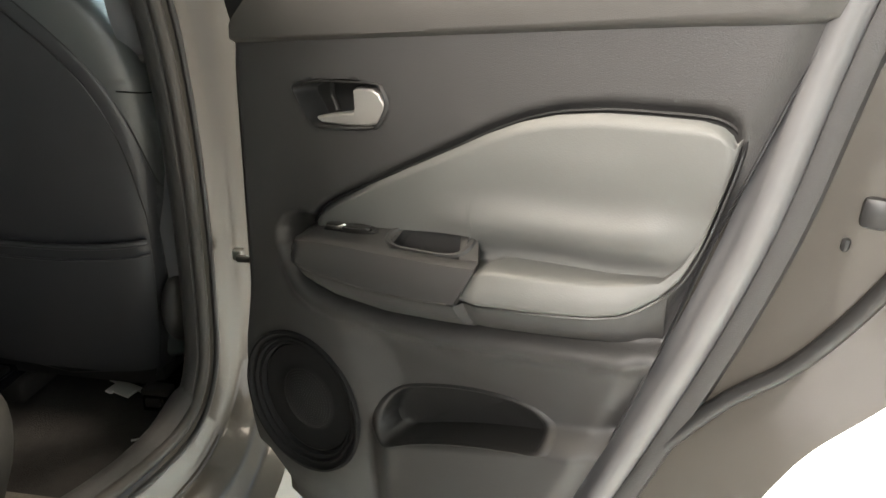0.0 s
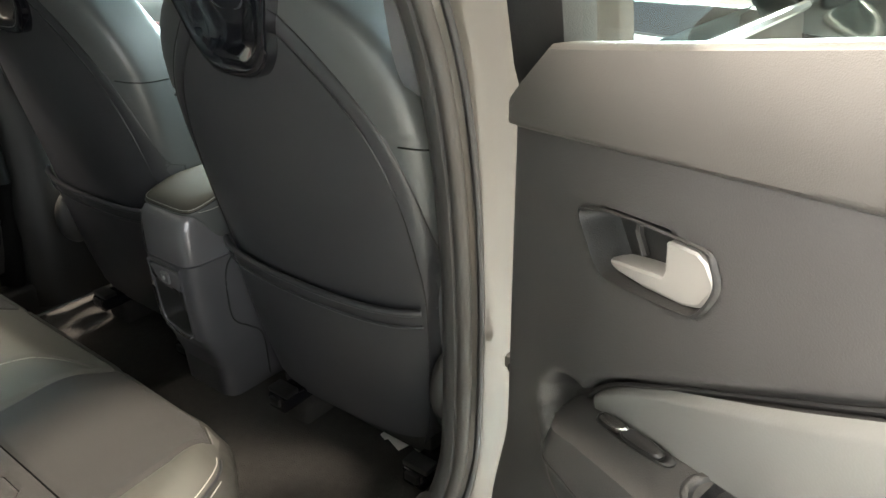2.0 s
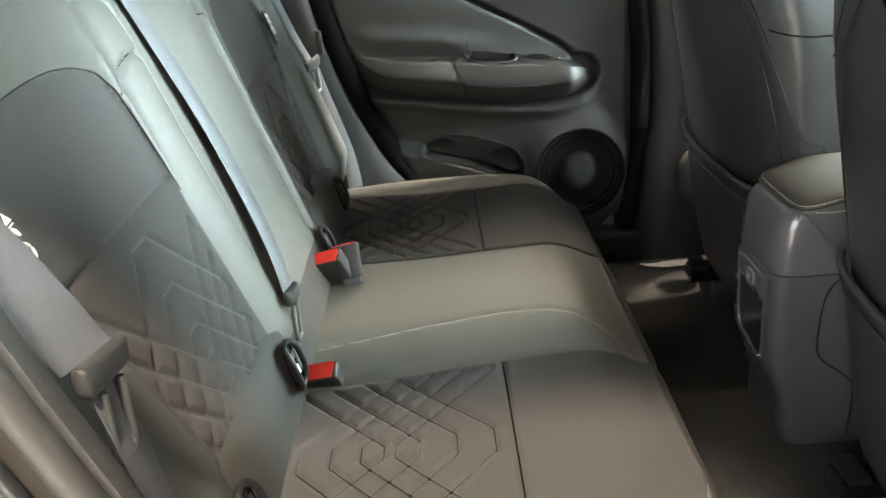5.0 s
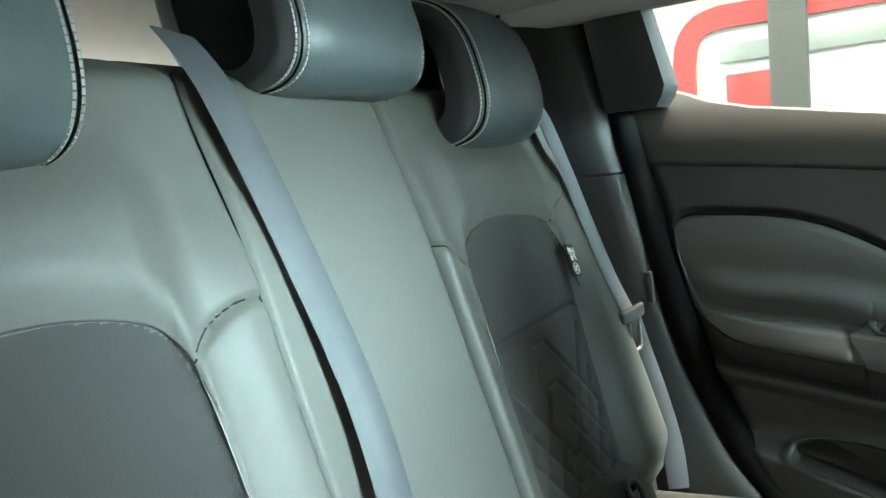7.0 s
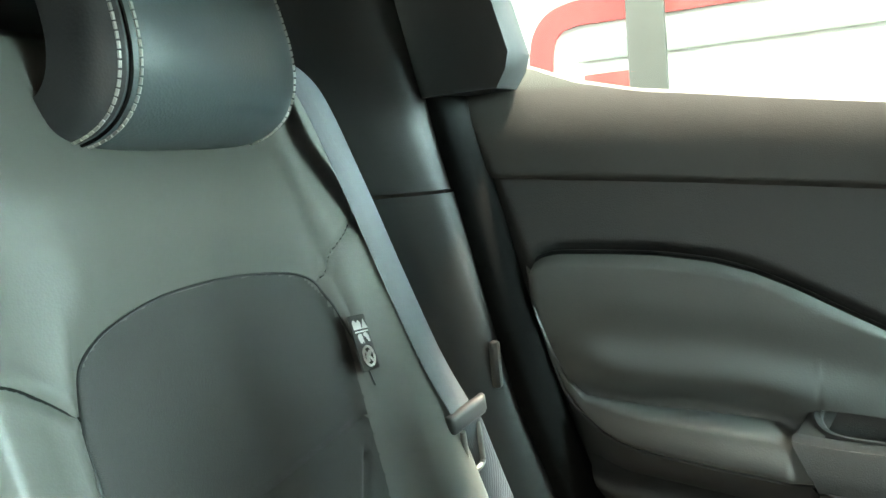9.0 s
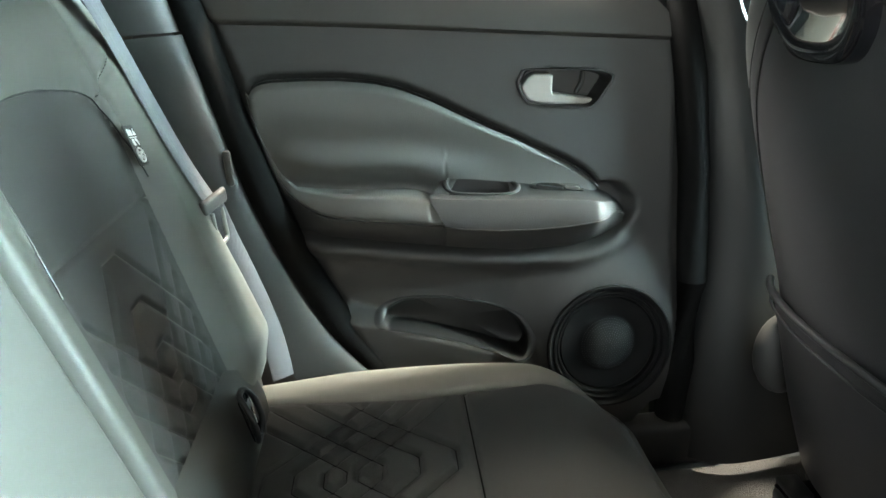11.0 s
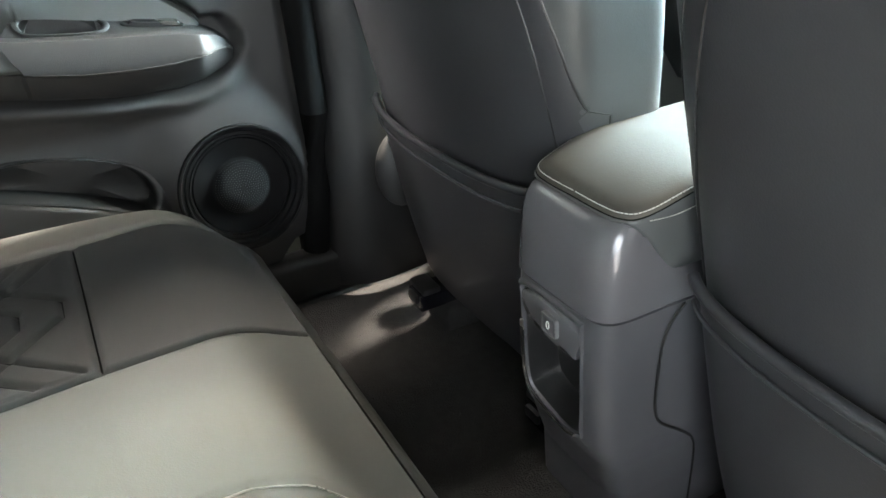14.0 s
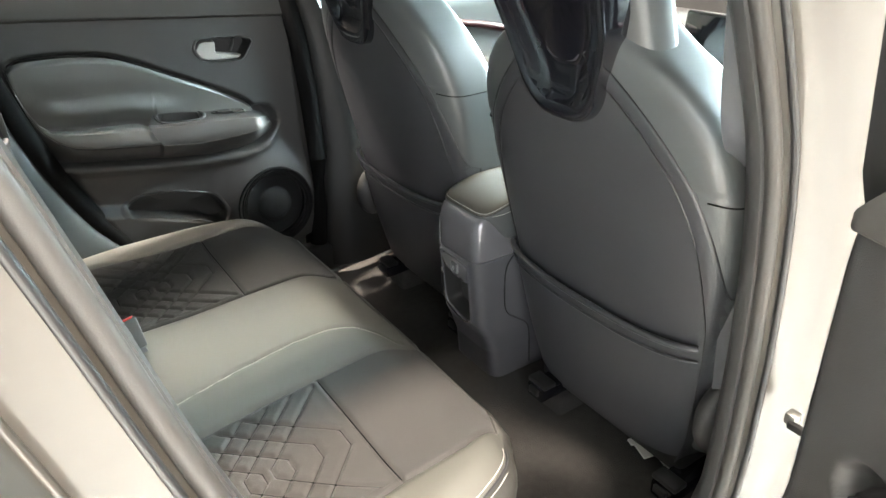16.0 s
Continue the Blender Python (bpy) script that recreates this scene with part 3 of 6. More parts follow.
def rear_door(name, label, place, closed):
    """A rear door with its trim; place(s, d, z) gives the world place."""
    door = group_of(name, label, "car door")
    ns, nz = 140, 201
    verts, plan = [], []
    for i in range(ns):
        for j in range(nz):
            v = j / (nz - 1)
            s = 0.4
            z = 0.44
            for _ in range(4):
                zc = lerp_table(s, CREASE)
                z = 0.44 + v / 0.86 * (zc - 0.44) if v < 0.86 else zc + (v - 0.86) / 0.14 * (lerp_table(s, BELT) - zc)
                s0 = 0.085 * ease(1.10, 1.265, z) ** 1.6
                s = s0 + i / (ns - 1) * (lerp_table(z, REAR) - s0)
            if j == 0 or z < 0.52:
                s = max(s, 0.10 * (1 - ease(0.44, 0.62, z)))
            verts.append(Vector(place(s, door_d(s, z), z)))
            plan.append((s, z))
    faces = []
    for q in grid_faces(ns, nz):
        ca, cb = sum(plan[k][0] for k in q) / 4, sum(plan[k][1] for k in q) / 4
        if not (0.25 < ca < 0.56 and 0.62 < cb < 0.79 and inside_share(POCKET, ca, cb, 1.05) > 0):
            faces.append(q)

    def zone(c, f):
        return "up" if f[0] % nz >= 172 else "main"
    split_mesh(verts, faces, zone, {"main": ("door_trim", M["plastic"], "dark grey grained plastic door trim"), "up": ("upper_door_pad", M["plastic_soft"], "soft grey upper door pad")}, door)
    # top return to the glass
    tv = []
    for i in range(60):
        s = 0.07 + i / 59 * 0.72
        z = lerp_table(s, BELT)
        d = door_d(s, z)
        tv += [place(s, d, z - 0.001), place(s, d - 0.006, z + 0.004), place(s, d - 0.03, z + 0.004), place(s, d - 0.035, z - 0.03)]
    made("window_ledge", tv, grid_faces(60, 4), M["plastic_soft"], door)
    # leatherette insert: a hollow field over the armrest pad, in one skin
    def pad_reach(s):
        return lerp_table(s, [(0.37, 0.032), (0.414, 0.032), (0.436, 0.040), (0.50, 0.037), (0.56, 0.028), (0.60, 0.018), (0.63, 0.006), (0.66, -0.003), (0.69, -0.007)])

    def field_d(s, z):
        up = lerp_table(s, INS_UP)
        h = z - lerp_table(s, ARM_TOP)
        edge = min(up - z, (s - 0.149) * 0.6, (0.684 - s) * 0.9)
        d = -0.0150 + 0.0085 * ease(-0.001, 0.009, edge) + 0.018 * ease(0.03, 0.13, h)
        d += (0.017 * math.exp(-((h - 0.046) / 0.024) ** 2) - 0.006 * math.exp(-((h - 0.006) / 0.014) ** 2)) * ease(0.30, 0.46, s) * (1 - ease(0.60, 0.68, s))
        return d

    iv, nu, nf, npd = [], 120, 44, 18
    for i in range(nu):
        s = 0.150 + 0.5325 * i / (nu - 1)
        up = lerp_table(s, INS_UP) if s < 0.681 else 1.130
        zb = lerp_table(s, PAD_BOT) if s > 0.404 else lerp_table(s, ARM_TOP)
        zb = min(zb, up - 0.0015)
        zt = lerp_table(s, ARM_TOP) + (lerp_table(s, BEZEL_RISE) - 0.003 if s < 0.404 else -0.005 * (1 - ease(0.425, 0.442, s)))
        zt = min(max(zt, zb + 0.10 * (up - zb)), up - 0.001)
        if s < 0.404:
            zb = zt - 0.0004
        for j in range(nf):
            z = up + (zt - up) * (j / (nf - 1)) ** 0.8
            iv.append(place(s, field_d(s, z), z))
        d0, e = field_d(s, zt), max(pad_reach(s), field_d(s, zt))
        if s < 0.404:
            e = d0
        for j in range(1, npd + 1):
            w = j / npd
            if w < 0.4:                      # shelf, rounding over at its nose
                f = w / 0.4
                d, z = d0 + (e - d0) * math.sin(f * math.pi / 2) ** 0.8, zt - 0.16 * (zt - zb) * f ** 3
            else:                            # face down to the welt, swelling a little
                f = (w - 0.4) / 0.6
                d = e + (0.007 * math.sin(min(f * 1.3, 1.0) * math.pi / 2) - 0.010 * ease(0.82, 1.0, f)) * ease(-0.005, 0.02, e)
                z = zt - (zt - zb) * (0.16 + 0.84 * f)
            iv.append(place(s, d, z))
    made("door_insert", iv, grid_faces(nu, nf + npd), M["leather_light"], door, "light grey leatherette door insert with armrest pad", angle=80)
    v, f = tube([place(p[0], -0.0095, p[1] + 0.001) for p in spline(INS_UP + [(0.6825, 1.108)], 90)], 0.0022, 6)
    made("insert_welt", v, f, M["rubber"], door)
    v, f = tube([place(q[0] + 0.0015, max(pad_reach(q[0]) - 0.003, -0.0075), q[1] - 0.0015) for q in spline(PAD_BOT[1:], 80)], 0.0022, 6)
    made("insert_welt", v, f, M["rubber"], door)
    # plastic below the pad, falling back to the trim
    uv = []
    for i in range(90):
        s = 0.106 + 0.530 * i / 89
        k = ease(0.104, 0.17, s)
        if s < 0.41:
            zb, e = lerp_table(s, ARM_BOT), 0.050 * k - 0.004
        else:
            zb, e = lerp_table(s, PAD_BOT) if s < 0.63 else 0.955 + 0.6 * (s - 0.63), max(pad_reach(s) - 0.001, -0.010)
        zl, dl = lerp_table(s, RIDGE) + 0.002, -0.016
        for f_, g in ((0.0, 0.0), (0.02, 0.06), (0.25, 0.40), (0.60, 0.78), (1.0, 1.0)):
            uv.append(place(s, e + (dl - e) * f_ - 0.012 * ease(0.585, 0.636, s), zb - 0.0015 + (zl - zb) * g))
    made("armrest_underside", uv, grid_faces(90, 5), M["plastic"], door, angle=30)

    # armrest front: a shelf with a chamfered rim over a leaning face
    def arm_section(s):
        zt, zb = lerp_table(s, ARM_TOP), lerp_table(s, ARM_BOT)
        k = ease(0.100, 0.165, s)
        up = lerp_table(s, BEZEL_RISE)
        return [(-0.024, zt + up + 0.002), (-0.017, zt + up), (-0.017 + 0.038 * k, zt + 0.0045 * k), (-0.016 + 0.046 * k, zt + 0.0042 * k), (-0.015 + 0.055 * k, zt + 0.0016), (-0.014 + 0.0558 * k, zt - 0.003),
                (-0.010 + 0.055 * k, 0.5 * zt + 0.5 * zb), (-0.006 + 0.054 * k, zb + 0.005), (-0.006 + 0.053 * k, zb + 0.001), (-0.008 + 0.050 * k, zb - 0.002), (-0.024, zb + 0.004)]

    av, n, m = [], 64, 11
    for i in range(n):
        f_ = i / (n - 1)
        for q in range(m):
            s = 0.104 + (0.4215 - 0.104) * f_
            ends = (-0.022, -0.018, 0.005, 0.0095, 0.011, 0.0105, 0.0, -0.0095, -0.0105, -0.011, -0.011)
            s2 = s + ends[q] * ease(0.55, 1.0, f_)
            d, z = arm_section(s2)[q]
            av.append(place(s2, d, z))
    keep = [q for q in grid_faces(n, m) if not (q[0] % m == 1 and 0.296 < 0.104 + 0.3175 * (q[0] // m) / (n - 1) < 0.396)]
    made("armrest", av, keep + [tuple(range(m)), tuple((n - 1) * m + q for q in range(m))], M["plastic"], door, "dark grey plastic armrest", angle=28)
    # highlight of the lower edge, put in as a tube of paler plastic
    v, f = tube([place(s, arm_section(s)[8][0] + 0.0005, lerp_table(s, ARM_BOT) + 0.0012) for s in [0.112 + 0.29 * k / 50 for k in range(51)]], 0.0010, 6)
    made("armrest_edge_glint", v, f, M["plastic_soft"], door, "thin paler line for the lit edge under the armrest")

    # bin and switches in the armrest top
    def shelf_place(a, b, h):
        # b runs from the back of the shelf (0) to its front (1)
        return place(a, -0.017 + 0.038 * b + 0.45 * h, lerp_table(a, ARM_TOP) + lerp_table(a, BEZEL_RISE) * (1 - b) + 0.0045 * b + h)
    binl = spline([(0.293, 0.50), (0.300, 0.22), (0.325, 0.10), (0.375, 0.10), (0.393, 0.22), (0.399, 0.50), (0.393, 0.80), (0.375, 0.92), (0.325, 0.92), (0.301, 0.80)], 48, True)
    dome(binl, [(1.22, 0.000), (1.17, 0.003), (1.06, 0.003), (1.0, 0.0), (0.97, -0.012), (0.94, -0.034), (0.85, -0.038), (0.3, -0.038)], shelf_place, M["plastic"], "armrest_bin", door, "dark armrest bin")
    dome(spline([(0.175, 0.48), (0.178, 0.28), (0.225, 0.22), (0.262, 0.30), (0.262, 0.56), (0.225, 0.66), (0.185, 0.62)], 36, True), [(1, 0.0), (1, 0.002), (0.93, 0.003), (0.85, 0.001)], shelf_place, M["plastic_dark"], "switch_bezel", door)
    dome(spline([(0.182, 0.34), (0.184, 0.60), (0.206, 0.62), (0.214, 0.36)], 24, True), [(1, 0.0), (1, 0.005), (0.85, 0.008), (0.4, 0.008)], shelf_place, M["chrome"], "window_switch", door, "bright window switch tip")
    dome(spline([(0.215, 0.30), (0.212, 0.60), (0.250, 0.58), (0.252, 0.34)], 24, True), [(1, 0.0), (1, 0.004), (0.85, 0.006), (0.4, 0.004)], shelf_place, M["plastic_dark"], "switch_rocker", door)

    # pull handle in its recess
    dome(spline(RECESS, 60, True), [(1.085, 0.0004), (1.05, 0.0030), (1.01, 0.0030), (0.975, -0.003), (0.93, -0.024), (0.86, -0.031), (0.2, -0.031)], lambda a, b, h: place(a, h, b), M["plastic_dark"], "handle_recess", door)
    lever = [(0.1485, 1.0715), (0.168, 1.0765), (0.19, 1.0815), (0.2215, 1.0885), (0.2225, 1.093), (0.2205, 1.1155), (0.2265, 1.1195), (0.2515, 1.1212), (0.262, 1.1165), (0.2715, 1.103), (0.2712, 1.096), (0.262, 1.080),
             (0.254, 1.0762), (0.244, 1.0730), (0.2034, 1.0685), (0.168, 1.0655), (0.155, 1.0668)]
    hv, n = [], len(lever)
    for inset, h in ((0.0, -0.022), (0.0, -0.003), (0.0012, 0.0), (0.0035, 0.0012)):
        for k, p in enumerate(lever):
            a, b = lever[k - 1], lever[(k + 1) % n]
            t = Vector((b[0] - a[0], b[1] - a[1])).normalized()
            hv.append(place(p[0] - t.y * -inset, h - 0.007 - 0.006 * (1 - ease(0.145, 0.215, p[0])), p[1] - t.x * inset))
    made("pull_handle", hv, grid_faces(4, n, True) + [tuple(3 * n + j for j in range(n))], M["lever"], door, "satin silver pull handle", angle=25)
    made("finger_pad", [place(a, -0.0060, b) for a, b in ((0.228, 1.097), (0.2275, 1.116), (0.247, 1.116), (0.253, 1.108), (0.252, 1.097))] + [place(a, -0.0100, b) for a, b in ((0.226, 1.095), (0.2255, 1.118), (0.248, 1.118), (0.255, 1.108), (0.254, 1.095))],
         [(0, 1, 2, 3, 4)] + [(k, (k + 1) % 5, 5 + (k + 1) % 5, 5 + k) for k in range(5)], M["metal_grey"], door, angle=20)
    v, f = tube([place(0.166, -0.034, 1.122), place(0.170, -0.028, 1.10), place(0.180, -0.028, 1.082)], 0.004, 6)
    made("handle_pivot", v, f, M["plastic"], door)
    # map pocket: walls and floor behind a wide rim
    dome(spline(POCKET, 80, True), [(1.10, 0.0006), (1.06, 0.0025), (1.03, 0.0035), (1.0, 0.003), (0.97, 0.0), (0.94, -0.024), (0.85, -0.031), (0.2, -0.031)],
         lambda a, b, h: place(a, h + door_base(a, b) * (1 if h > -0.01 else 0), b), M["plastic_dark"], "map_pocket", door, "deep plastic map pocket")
    # speaker: ring and perforated grille
    def spk_pt(t, k):
        return SPK[0] + SPR[0] * k * math.cos(t), SPK[1] + SPR[1] * k * math.sin(t)
    turns = [2 * math.pi * k / 72 for k in range(72)]
    dome([spk_pt(t, 1.0) for t in turns], [(1.06, 0.0205), (1.04, 0.0258), (1.01, 0.0258), (0.992, 0.0212), (0.965, 0.0185), (0.945, 0.0182), (0.933, 0.0212), (0.908, 0.0210), (0.895, 0.0145),
          (0.865, 0.0140), (0.855, 0.0162), (0.828, 0.0158), (0.815, 0.0080)], lambda a, b, h: place(a, h, b), M["speaker"], "speaker_surround", door, "black grooved speaker surround", cap=False)
    dome([spk_pt(t, 0.82) for t in turns], [(1, 0.004), (0.96, 0.009), (0.80, 0.008), (0.62, 0.006), (0.56, 0.0065), (0.52, 0.0105), (0.42, 0.0145), (0.3, 0.0172), (0.15, 0.0185), (0.05, 0.0188)],
         lambda a, b, h: place(a, h, b), M["speaker"], "speaker_grille", door, "black perforated speaker grille")
    dv, df = [], []
    for k in range(11):
        r = 0.06 + 0.038 * k
        m0 = max(6, int(r * 0.1 * 2 * math.pi / 0.0042))
        for q in range(m0):
            a, b = spk_pt(q * 2 * math.pi / m0, r)
            m = len(dv)
            h = lerp_table(r, [(0.0, 0.0190), (0.12, 0.0187), (0.25, 0.0173), (0.34, 0.0147), (0.43, 0.0107), (0.47, 0.0070)])
            dv += [place(a - 0.0010, h, b), place(a, h, b - 0.0010), place(a + 0.0010, h, b), place(a, h, b + 0.0010), place(a, h + 0.0008, b)]
            df += [(m, m + 1, m + 4), (m + 1, m + 2, m + 4), (m + 2, m + 3, m + 4), (m + 3, m, m + 4)]
    tagged(made("grille_dots", dv, df, M["plastic_dark"], door), kind="stuff")
    # black strips added behind the trim's edges to stop light leaking in
    ev = []
    for k in range(41):
        z = 0.44 + 0.91 * k / 40
        ev += [place(lerp_table(z, REAR) - 0.002, -0.006, z), place(lerp_table(z, REAR) + 0.004, -0.12, z)]
    made("rear_leak_stop", ev, grid_faces(41, 2), M["rubber"], door)
    ev = []
    for k in range(41):
        z = 0.44 + 0.78 * k / 40
        s = 0.085 * ease(1.10, 1.265, z) ** 1.6 + 0.10 * (1 - ease(0.44, 0.62, z)) * (z < 0.52)
        ev += [place(s + 0.002, -0.018, z), place(s - 0.002, -0.10, z)]
    made("front_leak_stop", ev, grid_faces(41, 2), M["rubber"], door)
    # window glass, its front guide post and rear corner trim
    gv = [place(s, -0.055 + 0.35 * (z - 1.2), z) for s, z in ((0.02, 1.16), (0.80, 1.28), (0.72, 1.53), (0.16, 1.53))]
    gl = made("window_glass", gv, [(0, 1, 2, 3)], M["glass"], door, "clear tinted window glass", smooth=False)
    gl.visible_shadow = False
    fv = []
    for k in range(24):
        z = 1.15 + 0.40 * k / 23
        s0 = 0.0 + 0.30 * max(0, z - 1.20)
        for s, d in ((s0 - 0.012, -0.02), (s0 + 0.012, -0.018), (s0 + 0.05, -0.035), (s0 + 0.05, -0.07), (s0 - 0.012, -0.075)):
            fv.append(place(s, d + 0.35 * (z - 1.2), z))
    made("window_post", fv, grid_faces(24, 5, True), M["plastic_dark"], door, "black front window post")
    return door


def left_place(s, d, z):
    return (-0.735 + d, 0.755 - s - 0.016 * ease(0.46, 0.68, s), z)


TH = radians(64.9)
UX, UY = math.sin(TH), -math.cos(TH)


def right_place(s, d, z):
    return (0.815 + s * UX - d * math.cos(TH), 0.6665 + s * UY - d * math.sin(TH), z + 0.026)


left_door = rear_door("rear_door", "closed rear car door with dark trim and grey insert", left_place, True)
right_door = rear_door("rear_door", "wide open rear car door with dark trim and grey insert", right_place, False)

# steel frame of the open door behind its trim
OUT = [(0.05, 0.40), (0.14, 0.37), (0.30, 0.375), (0.46, 0.40), (0.58, 0.46), (0.67, 0.56), (0.735, 0.66), (0.773, 0.758), (0.80, 0.816), (0.848, 0.887), (0.905, 0.98), (0.935, 1.10), (0.93, 1.20)]
def frame_ring(outline, d0, d1, mat, name, label=""):
    n = len(outline)
    verts = [right_place(a, d0, b) for a, b, *_ in outline] + [right_place(a, d1, b) for a, b, *_ in outline]
    faces = [(j, (j + 1) % n, n + (j + 1) % n, n + j) for j in range(n)] + [tuple(range(n)), tuple(n + j for j in range(n))]
    return made(name, verts, faces, mat, right_door, label, angle=30)
lower = spline([(a, b, 0) for a, b in OUT], 70)
edge = [(p.x, p.y) for p in lower] + [(0.86, 1.33), (0.78, 1.33), (0.55, 1.20), (0.0, 1.14)]
frame_ring(edge, -0.035, -0.10, M["paint"], "door_shell", "taupe metallic inner door shell")
# seal strip along the rear edge of the trim and the rim of the shell
STRIP = [(0.44, 0.512), (0.55, 0.552), (0.66, 0.592), (0.767, 0.628), (0.893, 0.670), (1.044, 0.711), (1.155, 0.727), (1.247, 0.743), (1.36, 0.772)]
rows_ = []
for k in range(47):
    z = 0.44 + 0.92 * k / 46
    c = smooth_table(z, STRIP)
    for ds, d in ((-0.030, -0.030), (-0.0165, -0.020), (-0.0135, -0.008), (-0.006, -0.003), (0.004, -0.004), (0.011, -0.010), (0.014, -0.022), (0.018, -0.030)):
        rows_.append(right_place(c + ds, d, z))
made("trim_edge_strip", rows_, grid_faces(47, 8), M["strip"], right_door, "grey glossy edge strip of the door trim")
rows_ = []
for k in range(47):
    z = 0.44 + 0.92 * k / 46
    c = smooth_table(z, STRIP)
    for ds, d in ((0.013, -0.036), (0.016, -0.022), (0.026, -0.020), (0.036, -0.024), (0.040, -0.037)):
        rows_.append(right_place(c + ds, d, z))
made("edge_seal", rows_, grid_faces(47, 5), M["plastic"], right_door, "dark plastic flange beside the edge strip")
v, f = tube([right_place(q.x, -0.030, q.y) for q in spline([(0.50, 0.47), (0.565, 0.56), (0.60, 0.644), (0.637, 0.731), (0.704, 0.837), (0.76, 0.90), (0.80, 0.964), (0.835, 1.04), (0.86, 1.12), (0.87, 1.22)], 60)], 0.009, 8)
made("door_rim_seal", v, f, M["rubber"], right_door, "black rubber seal along the door rim")
part("door_latch", box(right_place(0.799, -0.034, 1.074), (0.026, 0.012, 0.030), 0.006, 2, Matrix.Rotation(TH - math.pi / 2, 4, 'Z')), M["rubber"], right_door, "black door latch")
part("child_lock", box(right_place(0.781, -0.033, 1.040), (0.008, 0.010, 0.014), 0.004, 2, Matrix.Rotation(TH - math.pi / 2, 4, 'Z')), M["rubber"], right_door)
# upper sash of the open door behind the glass
v, f = tube([right_place(a, b, c) for a, b, c in spline([(0.12, 0.06, 1.53), (0.40, 0.065, 1.545), (0.68, 0.06, 1.535), (0.80, 0.02, 1.42), (0.85, -0.03, 1.30)], 40)], 0.022, 8)
made("window_sash", v, f, M["plastic_dark"], right_door)

# ---------------------------------------------------------------- cabin floor and left side
fl = []
for i in range(70):
    x = -0.70 + 1.335 * i / 69
    for j in range(90):
        y = 0.24 + 1.66 * j / 89
        z = 0.378
        z += 0.19 * (1 - ease(0.33, 0.60, y)) * (1 - ease(0.49, 0.545, abs(x + 0.012)))
        z += 0.055 * math.exp(-((x + 0.01) / 0.13) ** 4) * ease(0.5, 0.6, y)
        fl.append(Vector((x, y, z)))
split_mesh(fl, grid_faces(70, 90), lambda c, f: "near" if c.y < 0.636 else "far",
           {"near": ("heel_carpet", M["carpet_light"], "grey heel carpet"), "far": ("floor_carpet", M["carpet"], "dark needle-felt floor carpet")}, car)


def trim_sheet(name, rows, mat, parent, label="", nu=30):
    """A smooth sheet through rows of points."""
    rows = [spline(r, nu) for r in rows]
    cols = [spline([r[k] for r in rows], 4 * len(rows)) for k in range(nu)]
    verts = [p for c in cols for p in c]
    return made(name, verts, grid_faces(nu, 4 * len(rows)), mat, parent, label)


# left rear pillar: upper and lower trims, black door gap, quarter block in the window corner
trim_sheet("rear_pillar_upper_trim", [
    [(-0.55, -0.25, 1.60), (-0.605, -0.24, 1.50), (-0.635, -0.23, 1.40), (-0.645, -0.22, 1.30), (-0.650, -0.21, 1.225)],
    [(-0.575, -0.15, 1.60), (-0.635, -0.118, 1.50), (-0.662, -0.096, 1.40), (-0.675, -0.070, 1.30), (-0.680, -0.052, 1.225)],
    [(-0.62, -0.085, 1.60), (-0.665, -0.075, 1.50), (-0.69, -0.055, 1.40), (-0.705, -0.035, 1.30), (-0.71, -0.018, 1.225)],
    [(-0.66, -0.075, 1.60), (-0.70, -0.065, 1.50), (-0.72, -0.045, 1.40), (-0.735, -0.025, 1.30), (-0.74, -0.008, 1.225)]], M["pillar_trim"], car, "black upper rear pillar trim")
trim_sheet("rear_pillar_lower_trim", [
    [(-0.645, -0.22, 1.221), (-0.66, -0.16, 1.10), (-0.67, -0.10, 0.98), (-0.67, -0.02, 0.85), (-0.665, 0.05, 0.72), (-0.66, 0.12, 0.60)],
    [(-0.678, -0.050, 1.221), (-0.685, -0.022, 1.10), (-0.690, 0.006, 0.98), (-0.690, 0.050, 0.85), (-0.687, 0.11, 0.72), (-0.68, 0.19, 0.60)],
    [(-0.706, -0.016, 1.221), (-0.710, 0.012, 1.10), (-0.715, 0.040, 0.98), (-0.712, 0.082, 0.85), (-0.708, 0.14, 0.72), (-0.70, 0.23, 0.60)],
    [(-0.738, -0.006, 1.221), (-0.742, 0.022, 1.10), (-0.744, 0.050, 0.98), (-0.742, 0.092, 0.85), (-0.738, 0.15, 0.72), (-0.73, 0.24, 0.60)]], M["pillar_trim"], car, "dark grey lower rear pillar trim")
# oversized near-black tube: the seal with the gap's shade painted in
v, f = tube([(-0.735, y, z) for y, z in ((-0.085, 1.58), (-0.05, 1.40), (-0.01, 1.25), (0.022, 1.10), (0.052, 0.98), (0.095, 0.85), (0.155, 0.72), (0.24, 0.60))], 0.030, 10)
made("left_door_seal", v, f, M["gap"], car, "black rubber door seal with the dark gap beside it")
part("belt_guide_clip", box((-0.700, 0.020, 1.022), (0.012, 0.012, 0.055), 0.004), M["plastic"], car)
qb = []
for k in range(14):
    z = 1.328 + 0.227 * k / 13
    lean = (z - 1.328)
    for x, y in ((-0.700, -0.040), (-0.690, -0.020), (-0.690, 0.050 - 0.10 * lean + 0.025 * ease(0, 0.03, lean)), (-0.708, 0.055 - 0.12 * lean + 0.028 * ease(0, 0.03, lean)), (-0.745, 0.058 - 0.12 * lean + 0.028 * ease(0, 0.03, lean)), (-0.75, -0.04)):
        qb.append((x + 0.25 * lean, y - 0.1 * lean, z))
